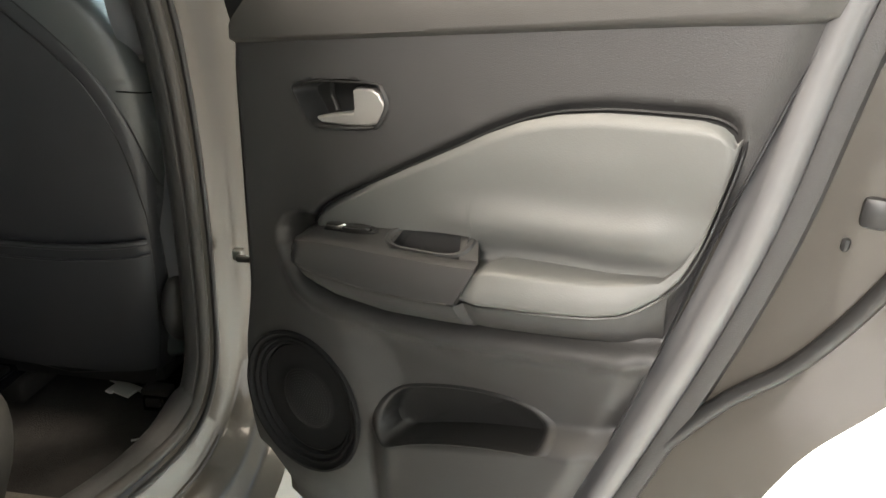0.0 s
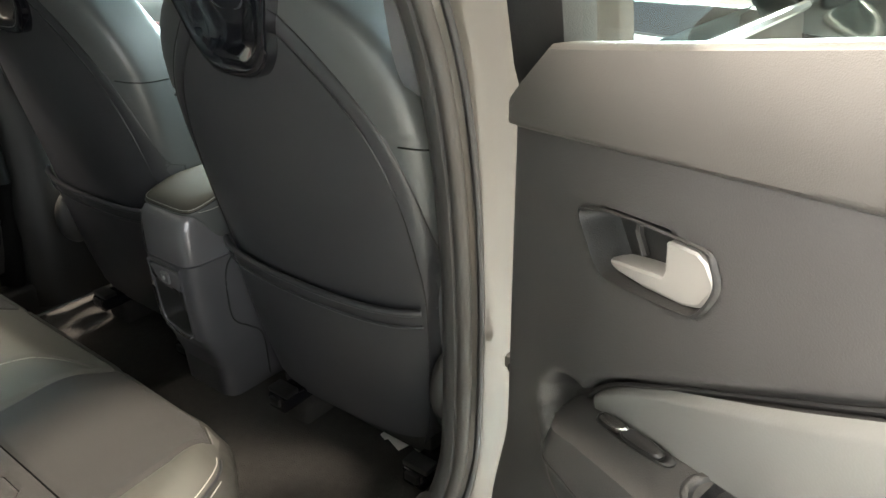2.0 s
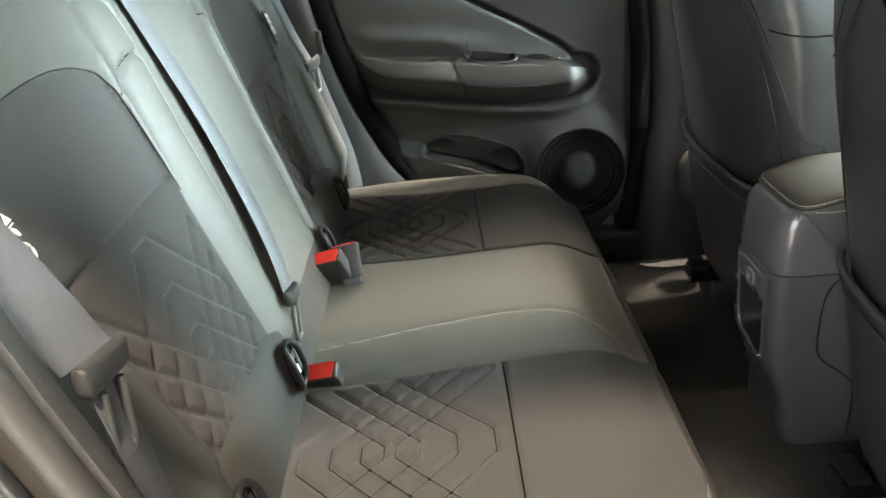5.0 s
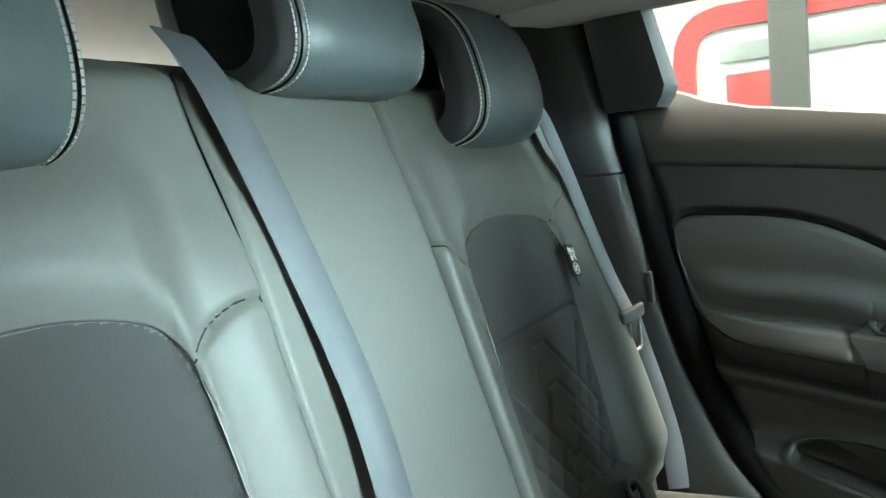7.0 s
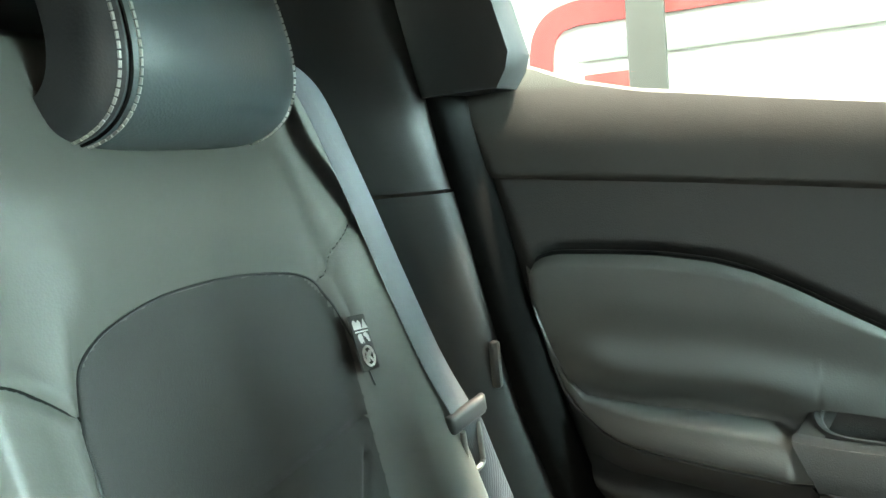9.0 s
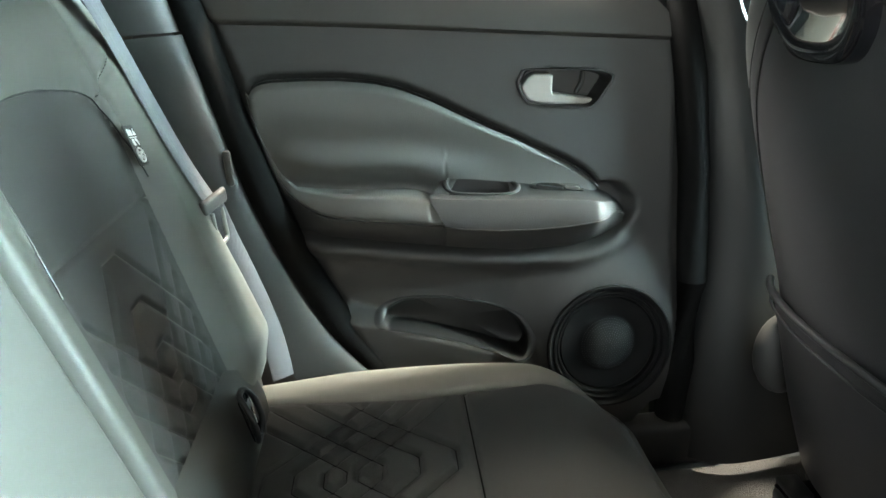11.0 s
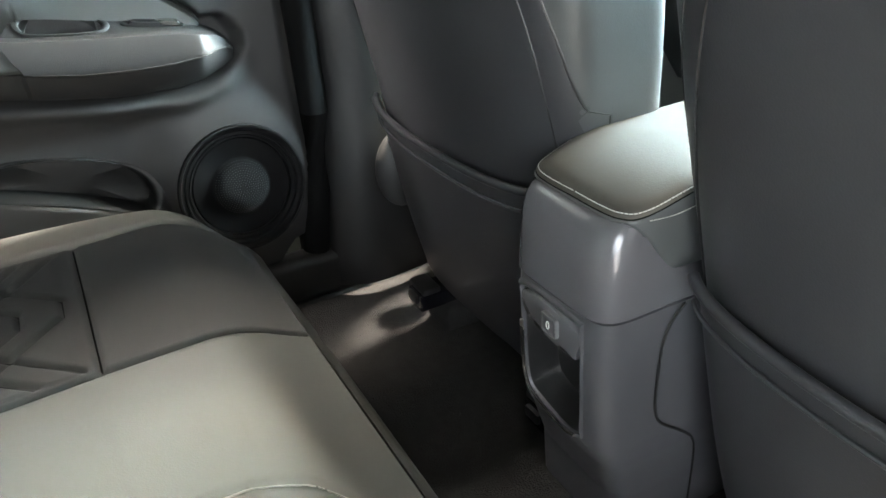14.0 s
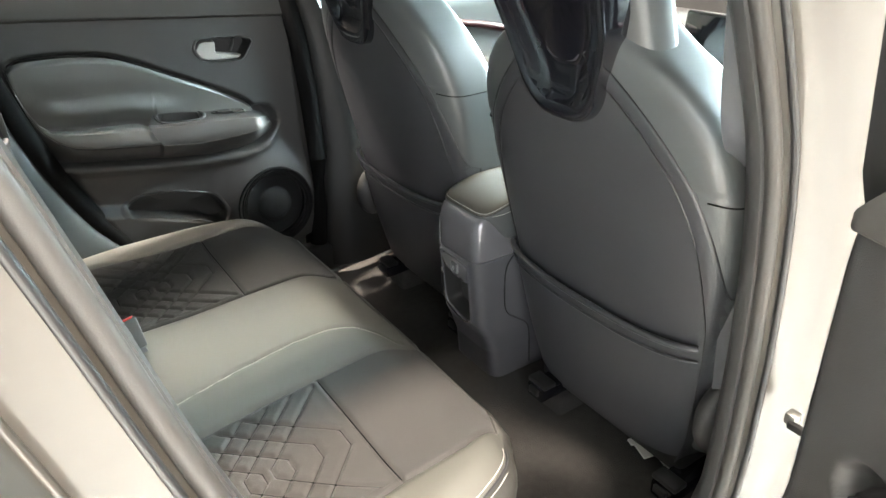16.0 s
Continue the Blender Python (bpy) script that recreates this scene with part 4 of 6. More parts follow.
made("quarter_window_trim", qb, grid_faces(14, 6, True) + [tuple(range(6))], M["plastic_dark"], left_door, "black window corner trim", angle=30)
# box added behind the window corner to block a light leak
part("door_gap_light_stop", box((-0.795, -0.01, 1.24), (0.03, 0.20, 0.20), 0.004), M["rubber"], left_door)
# left roof rail over the window, centre pillar trim
trim_sheet("left_centre_pillar_trim", [
    [(-0.745, 0.745, 0.40), (-0.745, 0.765, 0.60), (-0.745, 0.785, 0.80), (-0.74, 0.775, 1.00), (-0.735, 0.755, 1.15), (-0.70, 0.70, 1.35), (-0.63, 0.63, 1.55)],
    [(-0.705, 0.765, 0.40), (-0.708, 0.78, 0.60), (-0.71, 0.80, 0.80), (-0.705, 0.79, 1.00), (-0.70, 0.77, 1.15), (-0.665, 0.715, 1.35), (-0.60, 0.645, 1.55)],
    [(-0.67, 0.84, 0.40), (-0.68, 0.85, 0.60), (-0.685, 0.87, 0.80), (-0.685, 0.86, 1.00), (-0.68, 0.84, 1.15), (-0.645, 0.78, 1.35), (-0.585, 0.70, 1.55)],
    [(-0.69, 1.02, 0.40), (-0.70, 0.99, 0.60), (-0.705, 0.96, 0.80), (-0.705, 0.94, 1.00), (-0.70, 0.92, 1.15), (-0.66, 0.85, 1.35), (-0.60, 0.77, 1.55)]], M["plastic_dark"], car, "dark centre pillar trim")
# near-black tube again holds both seal and shaded gap, over the trim edge
v, f = tube([(-0.728, y, z) for y, z in ((0.735, 0.48), (0.752, 0.60), (0.768, 0.75), (0.764, 0.95), (0.752, 1.10), (0.735, 1.22), (0.70, 1.34))], 0.026, 12)
made("left_door_seal", v, f, M["gap"], car)
# black box added behind the pillar gap to block outside light
part("door_gap_light_stop", box((-0.80, 0.778, 0.80), (0.03, 0.10, 0.86), 0.004), M["gap"], car)
trim_sheet("centre_pillar_trim", [
    [(0.690, 0.765, 0.40), (0.688, 0.775, 0.60), (0.688, 0.785, 0.80), (0.688, 0.775, 1.00), (0.688, 0.745, 1.18), (0.675, 0.67, 1.35), (0.63, 0.56, 1.55)],
    [(0.66, 0.79, 0.40), (0.665, 0.80, 0.60), (0.668, 0.81, 0.80), (0.668, 0.80, 1.00), (0.665, 0.775, 1.18), (0.645, 0.70, 1.35), (0.60, 0.60, 1.55)],
    [(0.68, 0.98, 0.40), (0.69, 0.97, 0.60), (0.695, 0.95, 0.80), (0.695, 0.93, 1.00), (0.69, 0.90, 1.18), (0.66, 0.83, 1.35), (0.61, 0.73, 1.55)]], M["plastic"], car)

# ---------------------------------------------------------------- rear bench
bench = group_of("rear_bench_seat", "grey leatherette rear bench with quilted charcoal fabric inserts", "car seat")
CX = -0.012
HALF = [(0.03, 0.600), (0.15, 0.606), (0.20, 0.604), (0.286, 0.590), (0.38, 0.568), (0.44, 0.550), (0.48, 0.530), (0.51, 0.500), (0.53, 0.465), (0.545, 0.41)]
SEAM_O = [(0.03, 0.520), (0.103, 0.512), (0.188, 0.494), (0.272, 0.477), (0.344, 0.470), (0.45, 0.468), (0.53, 0.440), (0.545, 0.40)]
SEAM_M = [(0.03, 0.192), (0.116, 0.184), (0.21, 0.176), (0.338, 0.172), (0.545, 0.165)]
LINE = [(0.03, 0.095), (0.09, 0.086), (0.225, 0.062), (0.35, 0.050), (0.42, 0.056), (0.465, 0.078), (0.50, 0.118), (0.515, 0.150)]


def seg_dist(px, py, ax, ay, bx, by):
    dx, dy = bx - ax, by - ay
    t = max(0, min(1, ((px - ax) * dx + (py - ay) * dy) / (dx * dx + dy * dy)))
    return math.hypot(px - ax - t * dx, py - ay - t * dy)


def quilt_lines(xc, backs, fronts, reach, slope=1.0):
    """Nested half hexagons from the back and from the front whose legs cross."""
    out = []
    for k, (yb, yf) in enumerate(zip(backs, fronts)):
        w = 0.011 + 0.003 * k
        for sg in (-1, 1):
            out.append((xc, yf, xc + sg * w, yf))
            out.append((xc + sg * w, yf, xc + sg * (w + reach), yf - reach * slope))
            out.append((xc, yb, xc + sg * w, yb))
            out.append((xc + sg * w, yb, xc + sg * (w + reach), yb + reach * slope))
    return out


def groove(d, w, depth):
    return -depth * math.exp(-(d / w) ** 2)


Q_SEAT = quilt_lines(0.330, (0.192, 0.150, 0.112, 0.072), (0.178, 0.222, 0.268, 0.314), 0.23)


def cushion_z(x, y):
    a = abs(x - CX)
    so, sm, hw = lerp_table(y, SEAM_O), lerp_table(y, SEAM_M), smooth_table(y, HALF)
    z = lerp_table(y, [(0.03, 0.700), (0.12, 0.704), (0.22, 0.708), (0.34, 0.716), (0.44, 0.720), (0.545, 0.716)])
    z -= 0.034 * ease(0.44, 0.56, y) ** 1.5
    z += 0.010 * ease(so - 0.07, so + 0.05, a) + 0.002 * (1 - ease(sm - 0.03, sm + 0.03, a))
    z -= 0.020 * ease(hw - 0.07, hw + 0.01, a) ** 2
    z += groove(a - so, 0.004, 0.006) + groove(a - sm, 0.004, 0.006)
    if y < 0.53 and x > CX:
        z += groove(a - lerp_table(y, LINE), 0.0035, 0.004)
    if sm < a < so:
        z += groove(y - 0.338, 0.004, 0.006)
        if y < 0.325 and sm + 0.012 < a < so - 0.012:
            d = min(seg_dist(a, y, *q) for q in Q_SEAT)
            z += groove(d, 0.0036, 0.0064)
            z += 0.002 * ease(0, 0.02, 0.325 - y)
    z += 0.0015 * noise.noise(Vector((x * 6, y * 6, 0.3)))
    return z


knots = []
for (a, b, n) in ((-1.0, -2.0, 14), (-2.0, -3.0, 120), (-3.0, 3.0, 60), (3.0, 2.0, 120), (2.0, 1.0, 15)):
    for k in range(n):
        knots.append((a, b, k / n if (a, b) != (2.0, 1.0) else k / (n - 1)))


def knot_x(key, y):
    h = {1: smooth_table(y, HALF), 2: lerp_table(y, SEAM_O), 3: lerp_table(y, SEAM_M)}[abs(int(key))]
    return CX + (h if key > 0 else -h)


NR = 190
cv, czone = [], []
for a, b, f in knots:
    for j in range(NR):
        y = 0.03 + 0.515 * j / (NR - 1)
        x = knot_x(a, y) * (1 - f) + knot_x(b, y) * f
        cv.append(Vector((x, y, cushion_z(x, y))))


def cushion_zone(c, f):
    k = f[0] // NR
    a, b, _ = knots[k]
    band = {(-1.0, -2.0): "bolster", (2.0, 1.0): "bolster", (-3.0, 3.0): "middle"}.get((a, b), "insert")
    if band == "insert":
        side = "l" if a < 0 else "r"
        return ("quilt" if c.y < 0.338 else "front") + side
    return band + ("l" if a < 0 and band == "bolster" else "")


split_mesh(cv, grid_faces(len(knots), NR), cushion_zone, {
    "bolster": ("side_bolster", M["leather"], "grey leatherette side bolster"), "bolsterl": ("side_bolster", M["leather"], ""),
    "middle": ("middle_cushion", M["leather"], "smooth grey leatherette middle cushion"),
    "quiltr": ("quilted_insert", M["fabric"], "charcoal fabric insert with quilted lozenges"), "quiltl": ("quilted_insert", M["fabric"], ""),
    "frontr": ("front_insert", M["fabric"], "smooth charcoal fabric front insert"), "frontl": ("front_insert", M["fabric"], "")}, bench)

# pale sewn line on the middle cushion and dark seams across the inserts
line = [Vector((CX + lerp_table(y, LINE), y, cushion_z(CX + lerp_table(y, LINE), y) + 0.0014)) for y in [0.05 + 0.465 * k / 80 for k in range(81)]]
v, f = tube(line, 0.0009, 5)
made("middle_seam", v, f, M["thread_grey"], bench, "pale sewn line")
for sg in (-1, 1):
    lo_, hi_ = lerp_table(0.338, SEAM_M), lerp_table(0.338, SEAM_O)
    v, f = tube([Vector((CX + sg * (lo_ + (hi_ - lo_) * k / 40), 0.338, cushion_z(CX + sg * (lo_ + (hi_ - lo_) * k / 40), 0.338) + 0.0008)) for k in range(1, 40)], 0.0012, 5)
    made("insert_cross_seam", v, f, M["gap"], bench)

# skirt of the cushion round its front and sides
edge_pts = []
for j in range(NR):
    y = 0.03 + 0.515 * j / (NR - 1)
    edge_pts.append(Vector((knot_x(1, y), y, 0)))
nose = [Vector((CX + 0.41 - 0.82 * k / 40, 0.545 + 0.004 * math.sin(math.pi * k / 40), 0)) for k in range(1, 40)]
rim_line = edge_pts + nose + [Vector((2 * CX - p.x, p.y, 0)) for p in reversed(edge_pts)]
skirt = []
SKIRT = [(-0.002, 0.0), (0.006, -0.005), (0.013, -0.016), (0.017, -0.032), (0.018, -0.055), (0.015, -0.085), (0.008, -0.12), (-0.006, -0.16), (-0.020, -0.205), (-0.034, -0.26), (-0.048, -0.33), (-0.060, -0.40)]
for i, p in enumerate(rim_line):
    a, b = rim_line[max(i - 3, 0)], rim_line[min(i + 3, len(rim_line) - 1)]
    t = (b - a).normalized()
    o = Vector((t.y, -t.x, 0))
    z0 = cushion_z(min(max(p.x, CX - 0.6), CX + 0.6), min(p.y, 0.545))
    for d, dz in SKIRT:
        q = p + o * d
        skirt.append((q.x, q.y, z0 + dz))
# skirt is darker than the cushion top
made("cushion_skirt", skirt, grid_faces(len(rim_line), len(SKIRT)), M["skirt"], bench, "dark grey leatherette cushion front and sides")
# double white stitching along the outer cushion edge
for off, dz in ((-0.006, 0.0012), (0.0075, -0.005)):
    line = []
    for j in range(19, NR - 13):
        y = 0.03 + 0.515 * j / (NR - 1)
        x = knot_x(1, y)
        line.append(Vector((x + off, y, cushion_z(x + min(off, 0), y) + dz)))
    stitch_row(line, 0.0052, 0.0040, 0.0009, bench, M["thread"], lift=Vector((0, 0, 0.0004)))
line = [Vector((knot_x(1, y) + 0.001, y, cushion_z(knot_x(1, y), y) - 0.0005)) for y in [0.06 + 0.45 * k / 60 for k in range(61)]]
v, f = tube(line, 0.0028, 6)
made("edge_seam", v, f, M["leather_dark"], bench)

def quilt_groove_lines(lines, inside, surface, mat):
    """Fine tubes along the quilt grooves, coloured for their shade or highlight, as one mesh."""
    vs, fs = [], []
    for x0, y0, x1, y1 in lines:
        n = max(2, int(math.hypot(x1 - x0, y1 - y0) / 0.004))
        run = []
        for k in range(n + 1):
            a, b = x0 + (x1 - x0) * k / n, y0 + (y1 - y0) * k / n
            if inside(a, b):
                run.append(surface(a, b))
            if (k == n or not inside(a, b)) and len(run) > 2:
                v, f = tube(run, 0.0013, 5)
                m = len(vs)
                vs += v
                fs += [tuple(m + q for q in g) for g in f]
            if not inside(a, b):
                run = []
    tagged(made("quilt_groove_line", vs, fs, mat, bench), kind="stuff")


# near-black lines paint the shade in the seat's quilt grooves
for sg in (-1, 1):
    quilt_groove_lines(Q_SEAT, lambda a, y: 0.045 < y < 0.325 and lerp_table(y, SEAM_M) + 0.014 < a < lerp_table(y, SEAM_O) - 0.014,
                lambda a, y: Vector((CX + sg * a, y, cushion_z(CX + sg * a, y) - 0.0003)), M["gap"])

# backrest
LEAN = 0.30
DIV_L, DIV_R = -0.153, 0.125
ARC = [(0.205, 1.02), (0.212, 1.12), (0.225, 1.158), (0.25, 1.175), (0.30, 1.186), (0.36, 1.187), (0.42, 1.181), (0.47, 1.170), (0.492, 1.150), (0.505, 1.11), (0.508, 1.06)]
INS_IN = [(0.74, 0.200), (0.90, 0.204), (1.05, 0.207), (1.20, 0.215)]
INS_OUT = [(0.74, 0.44), (0.85, 0.455), (0.95, 0.472), (1.03, 0.488), (1.10, 0.503), (1.2, 0.505)]
Q_BACK = quilt_lines(0.335, (0.870, 0.826, 0.782, 0.738), (0.856, 0.905, 0.955, 1.010), 0.26, 1.1)


def mirrored(x):
    """Half coordinate of the outer seats."""
    return -x if x < 0 else x + 0.010


def in_insert(x, z):
    a = mirrored(x)
    return (x < DIV_L or x > DIV_R) and lerp_table(z, INS_IN) < a < lerp_table(z, INS_OUT) and z < lerp_table(a, ARC)


def back_y(x, z):
    a = mirrored(x)
    y = 0.045 - LEAN * (z - 0.75)
    outer = x < DIV_L or x > DIV_R
    i, o = lerp_table(z, INS_IN), lerp_table(z, INS_OUT)
    if outer:
        y += 0.024 * ease(o - 0.02, o + 0.06, a) * (1 - ease(1.18, 1.30, z))
        y += 0.018 * (1 - ease(i - 0.055, i + 0.02, a)) * (1 - ease(1.18, 1.30, z))
        y += 0.018 * ease(lerp_table(a, ARC) - 0.015, lerp_table(a, ARC) + 0.045, z) * lump(a, 0.24, 0.48, 0.05) * (1 - ease(1.25, 1.32, z))
        if i < a < o and z < lerp_table(a, ARC):
            y += groove(z - 1.036, 0.004, 0.005)
            if z < 1.028 and i + 0.012 < a < o - 0.012:
                y += groove(min(seg_dist(a, z, *q) for q in Q_BACK), 0.0038, 0.0050)
        if a > 0.49:
            y += groove(z - (1.159 + 0.62 * (a - 0.488)), 0.004, 0.006)
        elif a < i:
            y += groove(z - (1.172 - 0.035 * ((a - 0.156) / 0.058) ** 2), 0.004, 0.006)
    else:
        y += 0.012 * (1 - ease(1.20, 1.34, z))
    for dv in (DIV_L, DIV_R):
        y += groove(x - dv, 0.007 if dv == DIV_L else 0.004, 0.014 if dv == DIV_L else 0.006)
    y -= 0.10 * ease(0.60, 0.70, a) ** 2
    y -= 0.10 * ease(1.345, 1.41, z) ** 2
    y -= 0.03 * (1 - ease(0.72, 0.80, z))
    return y + 0.0015 * noise.noise(Vector((x * 7, z * 7, 4.0)))


NX, NZ = 400, 190
bv = []
for i in range(NX):
    x = -0.685 + 1.355 * i / (NX - 1)
    for j in range(NZ):
        z = 0.735 + 0.66 * j / (NZ - 1)
        step = 1.355 / (NX - 1)
        xs = x
        for e in (DIV_L, DIV_R, -lerp_table(z, INS_IN), -lerp_table(z, INS_OUT), lerp_table(z, INS_IN) - 0.010, lerp_table(z, INS_OUT) - 0.010):
            if abs(x - e) <= step / 2:
                xs = e
        bv.append(Vector((xs, back_y(xs, z), z - 0.012 * ease(1.33, 1.40, z) - 0.03 * ease(0.56, 0.68, mirrored(x)) * ease(1.2, 1.4, z))))


def back_zone(c, f):
    if in_insert(c.x, c.z):
        return ("u" if c.z > 1.036 else "q") + ("l" if c.x < 0 else "r")
    return "m" if DIV_L < c.x < DIV_R else ("l" if c.x < 0 else "r")


split_mesh(bv, grid_faces(NX, NZ), back_zone, {
    "ul": ("upper_back_insert", M["fabric"], "smooth charcoal fabric back insert"), "ur": ("upper_back_insert", M["fabric"], ""),
    "ql": ("quilted_back_insert", M["fabric"], "quilted charcoal fabric back insert"), "qr": ("quilted_back_insert", M["fabric"], ""),
    "l": ("outer_backrest", M["leather"], "grey leatherette outer backrest"), "r": ("outer_backrest", M["leather"], ""),
    "m": ("middle_backrest", M["leather"], "plain grey leatherette middle backrest")}, bench)
for sg in (-1, 1):
    arc = [(sg * a - (0.010 if sg > 0 else 0), z) for a, z in ARC]
    pts = [Vector((p.x, back_y(p.x, p.y) + 0.001, p.y)) for p in spline([(x, z) for x, z in arc], 60)]
    v, f = tube(pts, 0.0011, 5)
    made("insert_seam", v, f, M["rubber"], bench)
    # pale leatherette lines paint the highlights along the backrest quilting
    quilt_groove_lines(Q_BACK, lambda a, z: 0.77 < z < 1.026 and lerp_table(z, INS_IN) + 0.014 < a < lerp_table(z, INS_OUT) - 0.014,
                lambda a, z: Vector((sg * a - (0.010 if sg > 0 else 0), back_y(sg * a - (0.010 if sg > 0 else 0), z) - 0.0003, z)), M["leather"])
    for lo_, hi_, rise in ((0.156, 0.215, lambda a: 1.172 - 0.035 * ((a - 0.156) / 0.058) ** 2), (0.494, 0.56, lambda a: 1.159 + 0.62 * (a - 0.488))):
        pts = []
        for k in range(24):
            a = lo_ + (hi_ - lo_) * k / 23
            x = sg * a - (0.010 if sg > 0 else 0)
            pts.append(Vector((x, back_y(x, rise(a)) + 0.0004, rise(a))))
        v, f = tube(pts, 0.0010, 5)
        made("cross_seam", v, f, M["gap"], bench)
for x in (DIV_L, DIV_R):
    v, f = tube([Vector((x, back_y(x, z) + (0.003 if x < 0 else 0.001), z)) for z in [0.76 + 0.60 * k / 60 for k in range(61)]], 0.0017 if x < 0 else 0.0012, 6)
    made("backrest_joint", v, f, M["gap"], bench)
part("backrest_shell", box((-0.01, -0.20, 1.05), (1.30, 0.06, 0.62), 0.02, 2, Matrix.Rotation(radians(17), 4, 'X')), M["plastic_dark"], bench)
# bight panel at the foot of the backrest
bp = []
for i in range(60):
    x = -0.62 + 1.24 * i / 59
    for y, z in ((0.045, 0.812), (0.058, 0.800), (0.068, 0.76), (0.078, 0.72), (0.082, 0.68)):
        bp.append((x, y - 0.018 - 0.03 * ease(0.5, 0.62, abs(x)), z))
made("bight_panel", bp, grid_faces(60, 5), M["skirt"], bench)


def headrest(x, z, y, w, h, dep):
    """A padded headrest with stitched side panels on two posts."""
    hr = group_of("headrest", "blue-grey leatherette headrest with white double stitching", "headrest", "rear headrests", at=(x, y, z))
    n, m, verts = 48, 26, []
    for i in range(m):
        q = -math.pi / 2 + math.pi * i / (m - 1)
        cx = math.copysign(abs(math.sin(q)) ** 0.42, math.sin(q))
        k = abs(math.cos(q)) ** 0.35
        for j in range(n):
            t = 2 * math.pi * j / n
            cy, cz = math.cos(t), math.sin(t)
            ey = math.copysign(abs(cy) ** 0.75, cy) * dep / 2 * (0.55 + 0.45 * k)
            ez = math.copysign(abs(cz) ** 0.75, cz) * h / 2 * (0.70 + 0.30 * k)
            verts.append(Vector((x + cx * w / 2, y + ey - 0.25 * ez - 0.018 * (cx * cx), z + ez)))
    split_mesh(verts, grid_faces(m, n, True), lambda c, f: "b" if abs(c.x - x) < 0.43 * w else ("a" if c.x < x else "c"),
               {"a": ("side_panel", M["leather_dark"], ""), "c": ("side_panel", M["leather_dark"], ""), "b": ("front_panel", M["leather_blue"], "")}, hr)
    for sg in (-1, 1):
        for off in (-0.0050, 0.0, 0.0050):
            pts = []
            xs = sg * 0.43 * w + off
            cx = abs(xs) / (w / 2)
            q = math.asin(min(1, cx ** (1 / 0.42)))
            k = math.cos(q) ** 0.35
            for j in range(70):
                t = -1.5 + 3.3 * j / 69
                cy, cz = math.cos(t), math.sin(t)
                ey = math.copysign(abs(cy) ** 0.75, cy) * dep / 2 * (0.55 + 0.45 * k) * 1.006
                ez = math.copysign(abs(cz) ** 0.75, cz) * h / 2 * (0.70 + 0.30 * k) * 1.006
                pts.append(Vector((x + xs, y + ey - 0.25 * ez - 0.018 * cx * cx, z + ez)))
            if off:
                stitch_row(pts, 0.0056, 0.0043, 0.0012, hr, M["thread"])
            else:
                v, f = tube(pts, 0.0013, 5)
                made("seam", v, f, M["gap"], hr)
        v, f = tube([(x + sg * 0.06, y - 0.02, z - h / 2 + 0.02), (x + sg * 0.06, y - 0.01, z - h / 2 - 0.03)], 0.006, 8)
        made("post", v, f, M["chrome"], hr)
    return hr


headrest(-0.376, 1.385, -0.155, 0.212, 0.205, 0.215)
headrest(-0.068, 1.428, -0.150, 0.238, 0.170, 0.175)
headrest(0.372, 1.385, -0.150, 0.245, 0.205, 0.205)

# sewn label with white pictograms on the left and right backrests
for sg in (-1, 1):
    x0, z0 = sg * 0.508 - (0.005 if sg > 0 else 0), 1.100
    tilt = Matrix.Translation((x0, back_y(x0, z0) + 0.003, z0)) @ Matrix.Rotation(radians(17 if True else 0), 4, 'X') @ Matrix.Rotation(radians(8 * sg), 4, 'Y')
    tag = group_of("warning_label", "small black sewn label with white pictograms", "label", "seat warning labels")
    part("label_cloth", box((0, 0, 0), (0.030, 0.002, 0.052), 0.0008, 1, None), M["fabric"], tag).matrix_basis = tilt
    for outl in ([(-0.0125, 0.0125), (-0.0030, 0.0125), (-0.0078, 0.0215)], [(-0.0015, 0.0125), (0.0120, 0.0125), (0.0120, 0.0195), (0.0090, 0.0215), (0.0050, 0.0185), (0.0015, 0.0210), (-0.0015, 0.0185)],
                 [(-0.0115, 0.0095), (0.0115, 0.0095), (0.0115, 0.0108), (-0.0115, 0.0108)], [(-0.0100, -0.0005), (-0.0075, 0.0000), (-0.0050, 0.0040), (-0.0015, 0.0060), (-0.0020, 0.0085), (-0.0065, 0.0088), (-0.0095, 0.0055)],
                 [(0.0005, -0.0010), (0.0030, 0.0015), (0.0045, -0.0010), (0.0070, 0.0000), (0.0090, 0.0060), (0.0065, 0.0085), (0.0020, 0.0080), (0.0012, 0.0040)]):
        n = len(outl)
        made("pictogram", [(x, 0.0014, z) for x, z in outl] + [(x, 0.0020, z) for x, z in outl], [tuple(range(n)), tuple(range(n, 2 * n))] + [(k, (k + 1) % n, n + (k + 1) % n, n + k) for k in range(n)], M["white"], tag, smooth=False).matrix_basis = tilt
    v, f = tube([(0.009 * math.cos(2 * math.pi * k / 20), 0.0018, -0.013 + 0.009 * math.sin(2 * math.pi * k / 20)) for k in range(20)], 0.0012, 5, True)
    made("pictogram", v, f, M["white"], tag).matrix_basis = tilt
    v, f = tube([(-0.006, 0.0018, -0.019), (0.006, 0.0018, -0.007)], 0.001, 5)
    made("pictogram", v, f, M["white"], tag).matrix_basis = tilt
    v, f = tube([(-0.004, 0.0018, -0.009), (0.003, 0.0018, -0.013), (0.004, 0.0018, -0.018)], 0.0018, 5)
    made("pictogram", v, f, M["white"], tag).matrix_basis = tilt

